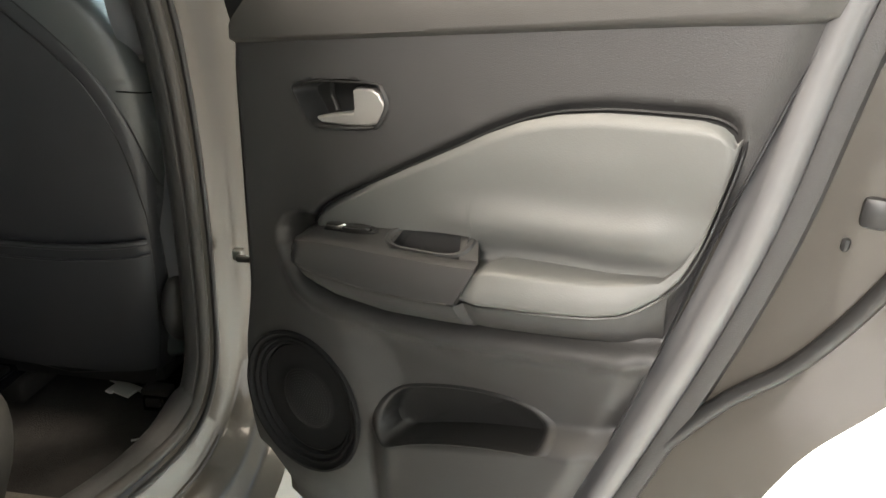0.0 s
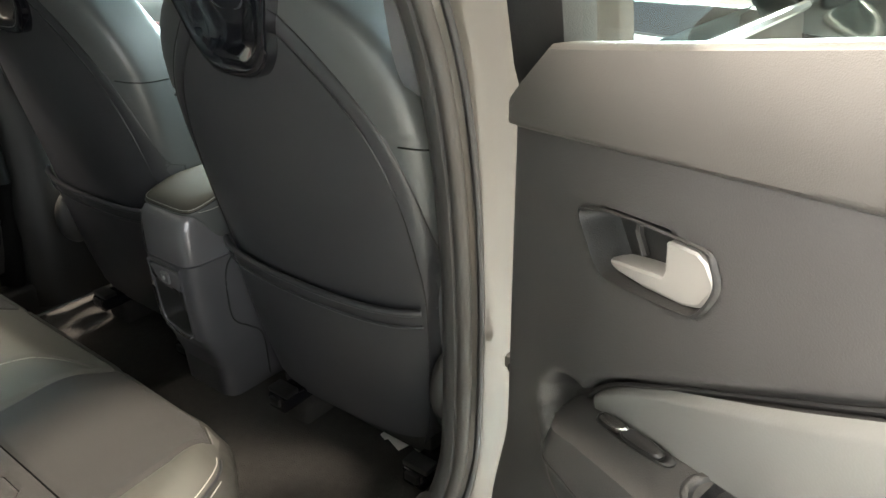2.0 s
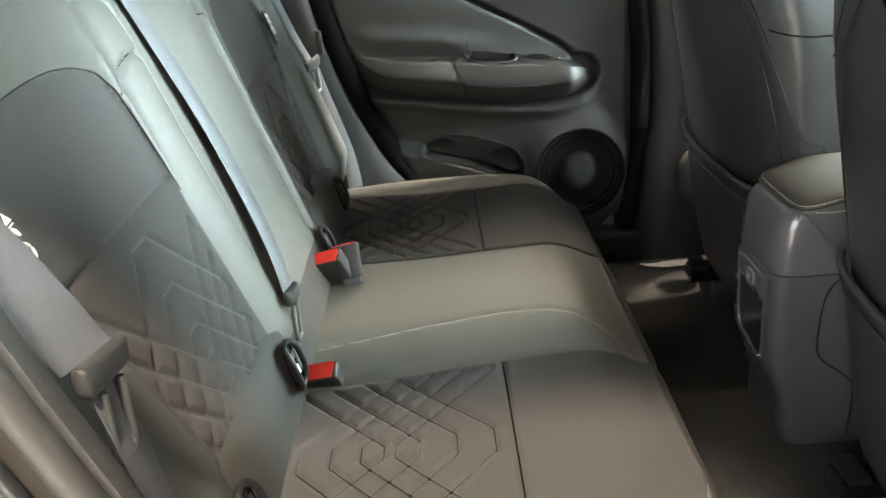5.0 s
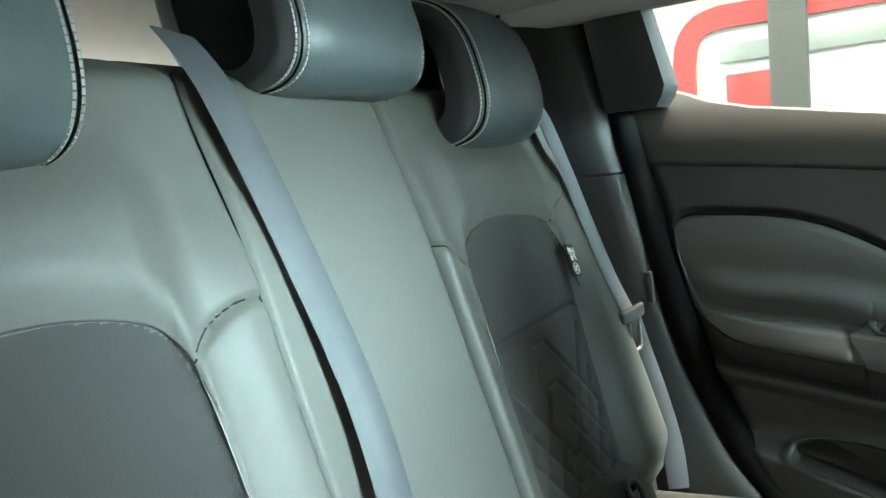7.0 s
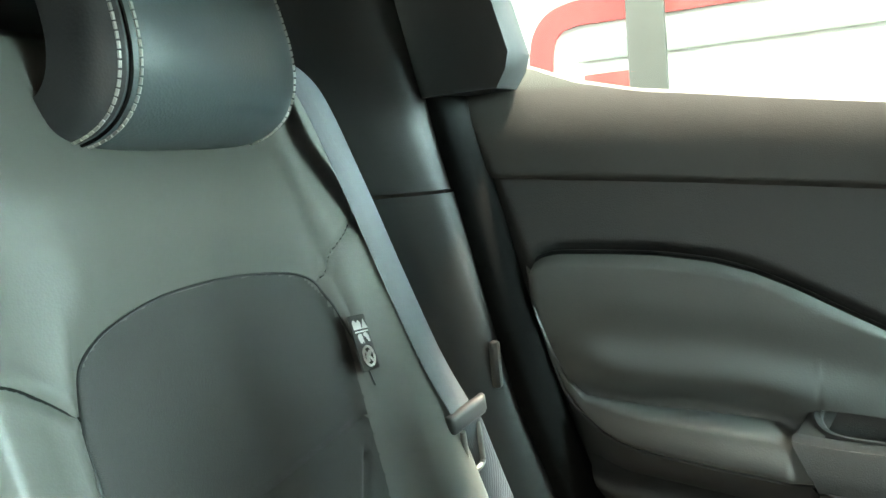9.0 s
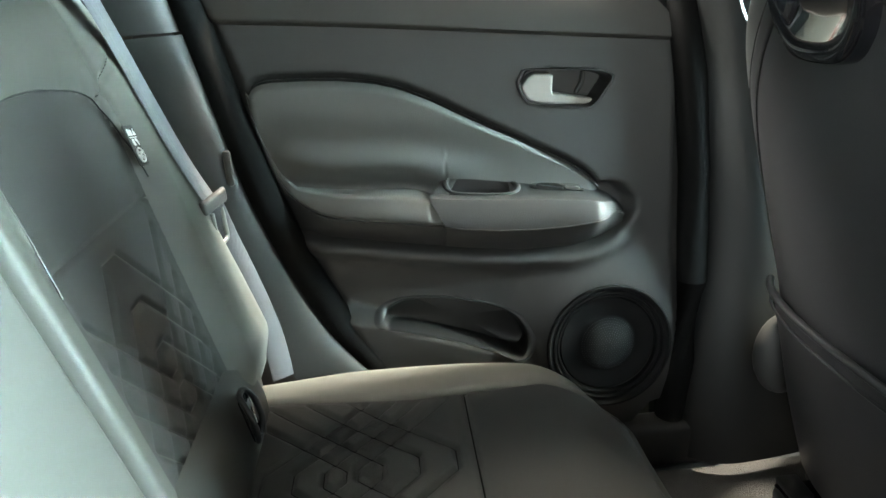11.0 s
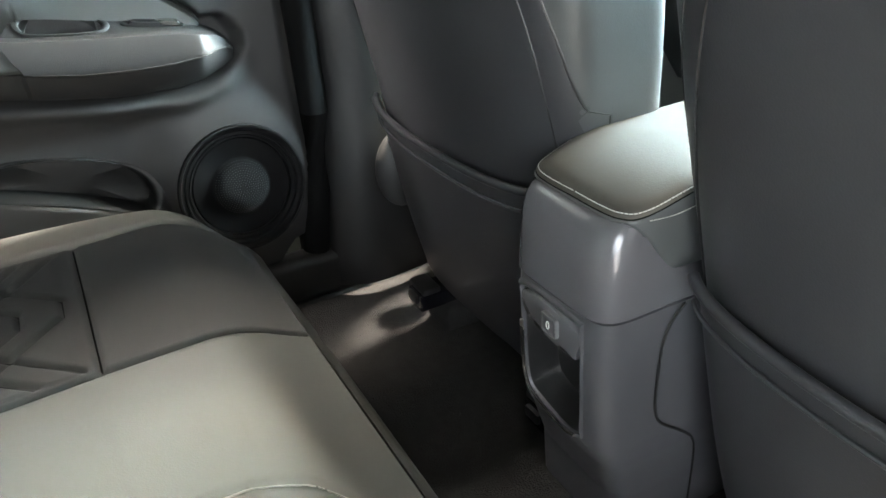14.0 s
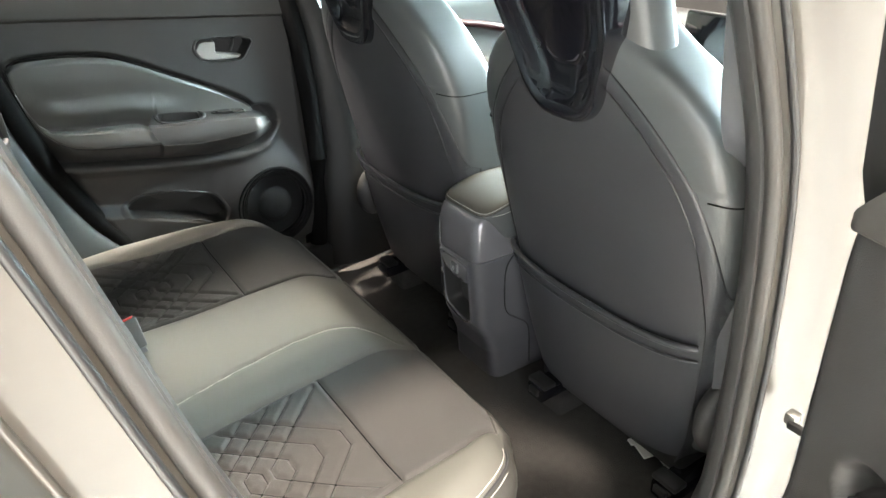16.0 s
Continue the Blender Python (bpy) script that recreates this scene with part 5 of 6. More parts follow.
# child-seat anchor flaps in the bight
for x in (-0.405, -0.160, 0.205, 0.46):
    fl_ = group_of("anchor_flap", "black child-seat anchor flap with white pictogram", "seat anchor", "child seat anchors", at=(x, 0.056, 0.765))
    turn = Matrix.Rotation(radians(12), 4, 'X')
    ring = [Vector((0.019 * math.copysign(abs(math.cos(t)) ** 0.6, math.cos(t)), 0.004 + 0.004 * math.cos(2 * t), 0.034 * math.copysign(abs(math.sin(t)) ** 0.7, math.sin(t)))) for t in [2 * math.pi * k / 40 for k in range(40)]]
    lay = Matrix.Translation((x, 0.060, 0.765)) @ turn
    v, f = tube([lay @ q for q in ring], 0.0042, 8, True)
    made("flap_frame", v, f, M["plastic_dark"], fl_)
    bm = box((0, 0, 0), (0.034, 0.005, 0.060), 0.002, 2)
    bmesh.ops.transform(bm, matrix=lay, verts=bm.verts)
    part("flap", bm, M["gloss"], fl_)
    bm = box((0, 0.0035, -0.008), (0.011, 0.002, 0.013), 0.0006, 1)
    bmesh.ops.transform(bm, matrix=lay, verts=bm.verts)
    part("pictogram", bm, M["white"], fl_)
    bm = box((0, 0.0035, 0.014), (0.018, 0.0015, 0.012), 0.0006, 1)
    bmesh.ops.transform(bm, matrix=lay, verts=bm.verts)
    part("flap_recess", bm, M["plastic"], fl_)


def buckle(at, yaw, lean, name="belt_buckle"):
    """at: middle of the red end; the body runs from there down and forwards into the cushion."""
    b = group_of(name, "dark belt buckle with a red release button", "belt buckle", "rear belt buckles", at=at)
    T = Matrix.Translation(at) @ R(radians(yaw), 4, 'Y') @ R(radians(lean), 4, 'X')
    bm = box((0, 0, -0.030), (0.028, 0.052, 0.060), 0.004, 3)
    for vv in bm.verts:
        if vv.co.z < -0.03:
            vv.co.y *= 0.86
    bmesh.ops.transform(bm, matrix=T, verts=bm.verts)
    part("buckle_body", bm, M["plastic"], b)
    outl = [(0.0115, -0.018), (0.0115, 0.018), (-0.0085, 0.0225), (-0.0115, 0.019), (-0.0115, -0.019), (-0.0085, -0.0225)]
    made("release_button", [T @ Vector((x, y, h)) for h in (-0.004, 0.0012) for x, y in outl], [(0, 1, 7, 6), (1, 2, 8, 7), (2, 3, 9, 8), (3, 4, 10, 9), (4, 5, 11, 10), (5, 0, 6, 11), (6, 7, 8, 9, 10, 11)],
         M["red"], b, "red release button", angle=30)
    v, f = ribbon([T @ Vector((0, 0, -0.05)), T @ Vector((0, 0.004, -0.075)), T @ Vector((0, -0.004, -0.10))], [T.to_3x3() @ Vector((0, 1, 0))], 0.016, 0.004)
    made("buckle_stalk", v, f, M["belt"], b)
    return b


R = Matrix.Rotation
buckle((0.170, 0.083, 0.728), 30, 12)
buckle((-0.098, 0.067, 0.772), 30, 14)
buckle((-0.148, 0.090, 0.768), -24, 8)


def belt(name, pts, side, half, latch=None, grp="rear belts", lower=None):
    b = group_of(name, "grey-blue webbing seat belt", "seat belt", grp, at=pts[0])
    p = spline(pts, 60)
    v, f = ribbon(p, [side], half, 0.0022)
    made("webbing", v, f, M["belt"], b)
    if lower:
        v, f = ribbon(spline(lower[0], 40), [lower[1]], lower[2], 0.0022)
        made("lap_webbing", v, f, M["belt"], b)
    if latch:
        at, turn = latch
        T = Matrix.Translation(at) @ turn
        bm = box((0, 0, 0), (0.062, 0.012, 0.022), 0.0055, 3)
        for vv in bm.verts:
            vv.co.z += 0.010 * (abs(vv.co.x) / 0.031) ** 2
        bmesh.ops.transform(bm, matrix=T, verts=bm.verts)
        part("latch_body", bm, M["plastic"], b)
        v, f = tube([T @ Vector(q) for q in spline([(-0.013, 0.003, -0.006), (-0.013, 0.003, -0.030), (-0.013, 0.003, -0.050), (-0.010, 0.003, -0.056), (0.0, 0.003, -0.0575), (0.010, 0.003, -0.056), (0.013, 0.003, -0.050), (0.013, 0.003, -0.030), (0.013, 0.003, -0.006)], 40)], 0.0032, 8)
        made("latch_tongue", v, f, M["steel"], b, "bright steel latch tongue")
    return b


belt("seat_belt", [(-0.552, -0.135, 1.372), (-0.561, -0.103, 1.336), (-0.576, -0.073, 1.244), (-0.588, -0.045, 1.149), (-0.602, -0.018, 1.059), (-0.619, 0.002, 1.0)], (1, -0.08, 0.0), 0.0225,
     ((-0.621, 0.008, 0.985), R(radians(8), 4, 'Y') @ R(radians(-20), 4, 'Z')),
     lower=([(-0.622, 0.004, 0.985), (-0.642, 0.012, 0.93), (-0.658, 0.030, 0.85), (-0.662, 0.05, 0.76), (-0.655, 0.06, 0.68)], (0.55, -0.80, 0), 0.019))
belt("seat_belt", [(0.632, -0.150, 1.395), (0.630, -0.110, 1.345), (0.624, -0.040, 1.245), (0.617, 0.015, 1.14), (0.611, 0.045, 1.06)], (1, -0.3, 0.1), 0.0235,
     ((0.611, 0.052, 1.046), R(radians(-10), 4, 'Y')),
     lower=([(0.611, 0.048, 1.05), (0.613, 0.060, 0.95), (0.613, 0.066, 0.85), (0.612, 0.07, 0.76), (0.60, 0.07, 0.68)], (0.9, 0.15, 0), 0.0235))
belt("seat_belt", [(0.100, -0.165, 1.40), (0.098, -0.122, 1.345), (0.078, -0.078, 1.22), (0.062, -0.022, 1.05), (0.085, 0.028, 0.90), (0.112, 0.048, 0.83)], (1, 0.0, 0.12), 0.024,
     ((0.115, 0.052, 0.815), R(radians(-14), 4, 'Y')), "rear belts")

# ---------------------------------------------------------------- front seats
SEAT_W = [(0.48, 0.195), (0.60, 0.222), (0.80, 0.250), (0.95, 0.272), (1.06, 0.283), (1.14, 0.274), (1.20, 0.246), (1.25, 0.195), (1.28, 0.150), (1.30, 0.11), (1.32, 0.05)]
SEAT_B = [(0.48, 0.862), (0.60, 0.838), (0.80, 0.812), (1.00, 0.778), (1.15, 0.746), (1.32, 0.712)]


def seat_section(cx, z, t, grow=0.0):
    """A point of the backrest's section at height z, turn t."""
    w, yb = smooth_table(z, SEAT_W) + grow, smooth_table(z, SEAT_B)
    th = 0.17 - 0.05 * ease(1.0, 1.3, z)
    c, s = math.cos(t), math.sin(t)
    x = math.copysign(abs(c) ** 0.64, c) * w
    y = yb + th / 2 + math.copysign(abs(s) ** 0.54, s) * (th / 2 + grow)
    if s > 0:
        y += 0.035 * abs(c) ** 2
    return Vector((cx + x, y, z))


BAND = [(0.48, 0.185), (0.60, 0.212), (0.80, 0.236), (0.90, 0.238), (1.00, 0.228), (1.08, 0.203), (1.14, 0.163), (1.19, 0.115), (1.22, 0.08), (1.26, 0.045), (1.32, 0.02)]


def front_seat(cx):
    seat = group_of("bucket_seat", "dark leatherette front seat with gloss black headrest shell", "car seat", "front seats", at=(cx, 0.9, 0.4))
    nz, nt = 110, 120
    verts = []
    for i in range(nz):
        z = 0.50 + 0.82 * i / (nz - 1)
        for j in range(nt):
            t = 2 * math.pi * j / nt
            p = seat_section(cx, z, t)
            a = abs(p.x - cx) - smooth_table(z, BAND)
            if math.sin(t) < 0.1 and a > 0.022:
                p.y -= groove(z - 1.085, 0.004, 0.005)
            verts.append(p)

    def zone(c, f):
        a = abs(c.x - cx) - smooth_table(c.z, BAND)
        y0 = smooth_table(c.z, SEAT_B)
        if c.y < y0 + 0.06:
            if a < 0.011:
                return "back"
        return "side"
    split_mesh(verts, grid_faces(nz, nt, True) + [tuple((nz - 1) * nt + j for j in range(nt))], zone, {"back": ("seat_back", M["leather_dark"], "dark leatherette seat back"), "side": ("side_bolster", M["leather_seat"], "charcoal leatherette bolster")}, seat)
    # sewn band between back panel and bolsters, with a seam on either side
    curve = spline([(a, z) for z, a in BAND if z < 1.30], 90)
    for sg in (-1, 1):
        def on_back(a, z, h):
            w = smooth_table(z, SEAT_W)
            t = -math.acos(max(-1, min(1, math.copysign(min(abs(a) / w, 1) ** (1 / 0.64), sg))))
            p = seat_section(cx, z, t)
            return Vector((p.x, p.y - h, p.z))
        bv_, lines = [], ([], [])
        for k, q in enumerate(curve):
            a_, b_ = curve[max(k - 1, 0)], curve[min(k + 1, len(curve) - 1)]
            t = Vector((b_.x - a_.x, b_.y - a_.y)).normalized()
            for u, h in ((-0.002, -0.002), (0.0, 0.0012), (0.006, 0.0022), (0.013, 0.0024), (0.020, 0.0022), (0.026, 0.0012), (0.028, -0.002)):
                bv_.append(on_back(q.x + t.y * u, min(q.y - t.x * u * (1 if t.y > 0 else 1), 1.315), h))
            lines[0].append(bv_[-6])
            lines[1].append(bv_[-2])
        made("edge_band", bv_, grid_faces(len(curve), 7), M["leather_dark"], seat, "dark sewn edge band")
        for ln in lines:
            v, f = tube(ln, 0.0012, 5)
            made("band_seam", v, f, M["rubber"], seat)
    for sg in (-1, 1):
        ln = []
        for k in range(24):
            t = -0.62 + 0.95 * k / 23
            q = seat_section(cx, 1.080 - 0.012 * k / 23, t if sg > 0 else math.pi - t, 0.0004)
            if abs(q.x - cx) > smooth_table(q.z, BAND) + 0.020:
                ln.append(q)
        v, f = tube(ln, 0.0013, 5)
        made("bolster_seam", v, f, M["gap"], seat)
    # pocket on the back with its piped top edge
    pv, pipe = [], []
    for i in range(60):
        a = -1 + 2 * i / 59
        top = 0.790 + 0.013 * a * a
        for j in range(24):
            z = 0.515 + (top - 0.515) * j / 23
            w = smooth_table(z, SEAT_W)
            c = math.copysign(abs(a * lerp_table(z, BAND) / w) ** (1 / 0.64), a)
            t = -math.acos(max(-1, min(1, c)))
            p = seat_section(cx, z, t)
            p.y -= 0.005 + 0.006 * j / 23
            pv.append(p)
        pipe.append(pv[-1] + Vector((0, -0.003, 0)))
    made("seat_pocket", pv, grid_faces(60, 24), M["leather_dark"], seat, "dark leatherette map pocket")
    v, f = tube(pipe, 0.006, 8)
    made("pocket_piping", v, f, M["leather_dark"], seat)
    v, f = tube([p + Vector((0, 0.004, -0.028)) for p in pipe], 0.0025, 6)
    made("pocket_seam", v, f, M["leather_dark"], seat)
    # headrest with a gloss black shell behind
    hv = []
    HW = [(1.26, 0.150), (1.34, 0.140), (1.42, 0.142), (1.50, 0.138), (1.55, 0.115), (1.575, 0.07)]
    for i in range(40):
        z = 1.26 + 0.315 * i / 39
        w = smooth_table(z, HW)
        for j in range(60):
            t = 2 * math.pi * j / 60
            c, s = math.cos(t), math.sin(t)
            hv.append(Vector((cx + math.copysign(abs(c) ** 0.6, c) * w, 0.785 - 0.18 * (z - 1.26) + math.copysign(abs(s) ** 0.6, s) * 0.05, z)))
    made("headrest_pad", hv, grid_faces(40, 60, True) + [tuple(39 * 60 + j for j in range(60))], M["leather_seat"], seat, "charcoal leatherette headrest pad")
    shell = spline([(0, 1.150), (0.045, 1.156), (0.075, 1.185), (0.090, 1.225), (0.112, 1.29), (0.128, 1.40), (0.125, 1.50), (0.09, 1.555), (0, 1.57), (-0.09, 1.555), (-0.125, 1.50), (-0.128, 1.40), (-0.112, 1.29), (-0.090, 1.225),
                    (-0.075, 1.185), (-0.045, 1.156)], 90, True)

    def shell_place(a, b, h):
        return (cx + a, smooth_table(b, SEAT_B) - 0.012 - 0.04 * ease(1.25, 1.45, b) - h + 0.25 * a * a, b)
    dome(shell, [(1.0, -0.04), (1.0, 0.004), (0.985, 0.010), (0.93, 0.012), (0.85, 0.006), (0.76, -0.008), (0.5, -0.012), (0.2, -0.012)], shell_place, M["gloss"], "headrest_shell", seat, "gloss black headrest shell")
    # base cushion, hinge cover, rails
    part("seat_base", box((cx, 1.16, 0.58), (0.50, 0.52, 0.16), 0.05, 4), M["leather_blue"], seat)
    part("seat_frame", box((cx, 1.10, 0.475), (0.40, 0.42, 0.05), 0.012), M["plastic_dark"], seat)
    for sg in (-1, 1):
        if sg * cx > 0:
            bm = bmesh.new()
            bmesh.ops.create_uvsphere(bm, u_segments=20, v_segments=14, radius=1)
            bmesh.ops.scale(bm, vec=(0.030, 0.050, 0.072), verts=bm.verts)
            bmesh.ops.translate(bm, vec=(cx + sg * 0.262, 0.875, 0.655), verts=bm.verts)
            part("hinge_cover", bm, M["plastic"], seat)
        rx = cx + (0.205 if sg > 0 else -0.155)
        rail = part("seat_rail", box((rx, 1.095, 0.452), (0.048, 0.53, 0.034), 0.004), M["gloss"], seat, "gloss black seat rail")
        part("rail_channel", box((rx, 0.834, 0.458), (0.030, 0.020, 0.018), 0.003), M["rubber"], rail)
        part("rail_cap", box((rx, 0.852, 0.474), (0.056, 0.034, 0.012), 0.003), M["rubber"], rail)
        part("rail_foot", box((rx, 1.10, 0.410), (0.085, 0.46, 0.056), 0.014, 3), M["carpet"], seat)
    v, f = tube([(cx - 0.16, 0.90, 0.49), (cx, 0.885, 0.475), (cx + 0.16, 0.90, 0.49)], 0.006, 6)
    made("front_bar", v, f, M["plastic_dark"], seat)
    if cx > 0:
        # stamped white bracket: a tab with a notch on a long flat bar
        outl = [(0.350, 0.990), (0.352, 0.976), (0.372, 0.970), (0.366, 0.935), (0.382, 0.930), (0.385, 0.936), (0.425, 0.922), (0.432, 0.950), (0.470, 0.938), (0.560, 0.908), (0.563, 0.918), (0.470, 0.951)]
        n = len(outl)
        made("rail_bracket", [(x, y, 0.396) for x, y in outl] + [(x, y, 0.392) for x, y in outl],
             [tuple(range(n)), tuple(reversed(range(n, 2 * n)))] + [(k, (k + 1) % n, n + (k + 1) % n, n + k) for k in range(n)], M["white"], seat, "bright zinc-white bracket", angle=20)
        v, f = tube([(0.50, 0.80, 0.383), (0.53, 0.815, 0.384), (0.545, 0.818, 0.384)], 0.0022, 6)
        made("cable_end", v, f, M["white"], seat)
    return seat


front_seat(0.335)
front_seat(-0.345)

# ---------------------------------------------------------------- centre console
con = group_of("centre_console", "grey centre console with padded armrest lid", "console", at=(0, 0.8, 0.4))
CXC = -0.012


def con_ring(y0, z, w, back, rnd):
    """Section at height z: rounded rear corners, open to the front."""
    pts = []
    for k in range(73):
        t = math.pi * k / 72
        c, s = math.cos(t), math.sin(t)
        pts.append(Vector((CXC + math.copysign(abs(c) ** rnd, c) * w, back - abs(s) ** rnd * 0.075 + 0.075, z)))
    side = [Vector((CXC + w + 0.012 * k / 60, back + 0.075 + 0.45 * k / 60, z)) for k in range(60, 0, -1)]
    side2 = [Vector((CXC - w - 0.012 * k / 60, back + 0.075 + 0.45 * k / 60, z)) for k in range(1, 61)]
    return side + pts + side2


slot = spline([(-0.060, 0.738), (0.036, 0.738), (0.042, 0.728), (0.042, 0.605), (0.034, 0.584), (0.004, 0.576), (-0.044, 0.592), (-0.064, 0.618), (-0.067, 0.715)], 60, True)


def in_slot(p):
    return p.y < 0.80 and inside_share(slot, (p.x - CXC - 0.004) * (1.163 if p.x < CXC + 0.004 else 1.0), p.z) > 0.03


def con_loft(name, rows, mat, label="", close_top=False):
    vs = []
    if name == "console_base":
        zs = [0.36 + 0.386 * k / 110 for k in range(111)] + [0.748, 0.7495]
        rows = [(z, lerp_table(z, [(r[0], r[1]) for r in rows]), lerp_table(z, [(r[0], r[2]) for r in rows])) for z in zs]
    for z, w, back in rows:
        vs += con_ring(0, z, w, back, 0.36)
    if close_top:
        vs = [Vector((p.x, p.y, min(p.z, 0.857 - 0.060 * ease(0.778, 0.838, p.y)))) for p in vs]
    n = 193
    fs = grid_faces(len(rows), n)
    if name == "console_base":
        fs = [q for q in fs if not in_slot(sum((vs[k] for k in q), Vector()) / 4)]
    if close_top:
        fs.append(tuple((len(rows) - 1) * n + j for j in range(n)))
    return made(name, vs, fs, mat, con, label, angle=45)


con_loft("console_base", [(0.36, 0.085, 0.800), (0.42, 0.080, 0.800), (0.50, 0.080, 0.795), (0.555, 0.082, 0.778), (0.58, 0.080, 0.766), (0.65, 0.079, 0.759), (0.72, 0.078, 0.757), (0.748, 0.078, 0.757), (0.7495, 0.074, 0.762)], M["console"], "dark grey satin plastic console body")
con_loft("console_cap", [(0.750, 0.074, 0.762), (0.752, 0.079, 0.755), (0.79, 0.079, 0.756), (0.82, 0.0785, 0.758), (0.838, 0.077, 0.763), (0.848, 0.0745, 0.769), (0.8525, 0.070, 0.777), (0.8535, 0.060, 0.79)], M["metal_grey"], "metallic grey console cap", True)
# padded lid
lid_line = spline([(0.0, 0.777), (0.038, 0.777), (0.062, 0.781), (0.0755, 0.795), (0.0815, 0.84), (0.0865, 0.95), (0.089, 1.10), (0.080, 1.18), (0.0, 1.20), (-0.080, 1.18), (-0.089, 1.10), (-0.0865, 0.95), (-0.0815, 0.84), (-0.0755, 0.795), (-0.062, 0.781), (-0.038, 0.777)], 110, True)


def lid_place(a, b, h):
    """The seam rises forwards; the padded side reaches down past it in front of the rear corner."""
    seam = 0.854 + 0.020 * ease(0.770, 0.875, b)
    low = 0.850 - 0.058 * ease(0.780, 0.842, b)
    z = low + (seam - low) * h / 0.0455 if h < 0.0455 else seam + (h - 0.0455) * 0.42
    return (CXC + a, b, z)


dome(lid_line, [(0.975, 0.0), (1.0, 0.003), (1.012, 0.010), (1.015, 0.030), (1.010, 0.042), (1.003, 0.0455)], lid_place, M["leather_seat"], "lid_side", con, "blue-grey leatherette lid side", cap=False)
dome(lid_line, [(1.003, 0.0455), (1.002, 0.0490), (0.985, 0.0580), (0.95, 0.0640), (0.88, 0.0690), (0.75, 0.0730), (0.4, 0.0750)], lid_place, M["lid"], "armrest_lid", con, "stitched grey leatherette armrest lid")
ca, cb = sum(p[0] for p in lid_line) / 110, sum(p[1] for p in lid_line) / 110
for q, h in ((0.990, 0.0570), (1.016, 0.0365)):
    pts = [Vector(lid_place(ca + (p[0] - ca) * q, cb + (p[1] - cb) * q, h + 0.0006)) for p in lid_line if h > 0.05 or p[1] > 0.80]
    runs = [pts + pts[:1]] if h > 0.05 else [pts]
    for run in runs:
        stitch_row(run, 0.0042, 0.0032, 0.0006, con, M["thread"])
v, f = tube([lid_place(ca + (p[0] - ca) * 1.004, cb + (p[1] - cb) * 1.004, 0.0462) for p in lid_line], 0.0008, 5, True)
made("lid_seam", v, f, M["gap"], con)
# rear storage slot with a bright rim, and the socket above


def rear_place(a, b, h):
    return (CXC + 0.004 + a * (0.86 if a < 0 else 1.0), lerp_table(b, [(0.55, 0.778), (0.60, 0.763), (0.75, 0.756)]) - h, b)


dome(slot, [(1.06, -0.0005), (1.04, 0.0016), (1.005, 0.0022), (0.98, 0.0008), (0.965, -0.004)], rear_place, M["console"], "slot_frame", con, cap=False)
dome(slot, [(0.965, -0.003), (0.95, -0.035), (0.90, -0.042), (0.3, -0.042)], rear_place, M["plastic_dark"], "slot_box", con, "dark storage slot")
v, f = tube([rear_place(p[0] * 0.98, p[1], 0.004) for p in spline([(-0.0665, 0.69), (-0.066, 0.65), (-0.063, 0.617), (-0.044, 0.591), (0.004, 0.575), (0.032, 0.583)], 30)], 0.0022, 6)
made("slot_rim", v, f, M["chrome"], con, "bright slot rim")
dome(spline([(-0.060, 0.732), (0.034, 0.730), (0.036, 0.700), (0.026, 0.690), (-0.054, 0.700)], 40, True), [(1, -0.020), (1, 0.001), (0.94, 0.0025), (0.5, 0.0025)], rear_place, M["metal_grey"], "socket_panel", con)
flap = [(-0.004 + math.copysign(abs(math.cos(t)) ** 0.3, math.cos(t)) * 0.014, 0.7145 + math.copysign(abs(math.sin(t)) ** 0.3, math.sin(t)) * 0.0125) for t in [2 * math.pi * k / 40 for k in range(40)]]
dome(flap, [(1, 0.001), (1, 0.0062), (0.94, 0.0070), (0.86, 0.0066)], rear_place, M["strip"], "socket_frame", con, "satin silver socket frame", cap=False)
dome(flap, [(0.87, 0.0060), (0.80, 0.0066), (0.4, 0.0066)], rear_place, M["console"], "socket_flap", con)
v, f = tube([rear_place(-0.004 + 0.0028 * math.sin(t), 0.7145 + 0.0045 * math.cos(t), 0.0070) for t in [2 * math.pi * k / 20 for k in range(20)]], 0.0006, 5, True)
made("pictogram", v, f, M["white"], con)
# side panel joint
pj = [(CXC + 0.0805 + 0.03 * (y - 0.83), y, z) for y, z in ((0.858, 0.748), (0.842, 0.730), (0.834, 0.705), (0.832, 0.66), (0.834, 0.62), (0.845, 0.597), (0.872, 0.575), (0.896, 0.552), (0.904, 0.52), (0.906, 0.44))]
v, f = tube(spline(pj, 40), 0.0018, 5)
made("panel_joint", v, f, M["rubber"], con)

# ---------------------------------------------------------------- front of the cabin
# front belts beside the centre pillars
for sg in (-1, 1):
    fb = belt("front_seat_belt", [(sg * 0.615, 0.735, 1.46), (sg * 0.618, 0.745, 1.36), (sg * 0.615, 0.775, 1.20), (sg * 0.605, 0.835, 1.10), (sg * 0.60, 0.86, 0.95), (sg * 0.61, 0.87, 0.70)], (0.88 * sg, 0.47, 0.0), 0.0235,
              ((sg * 0.606, 0.822, 1.125), R(radians(14 * sg), 4, 'Y') @ R(radians(28 * sg), 4, 'Z')), "front belts")
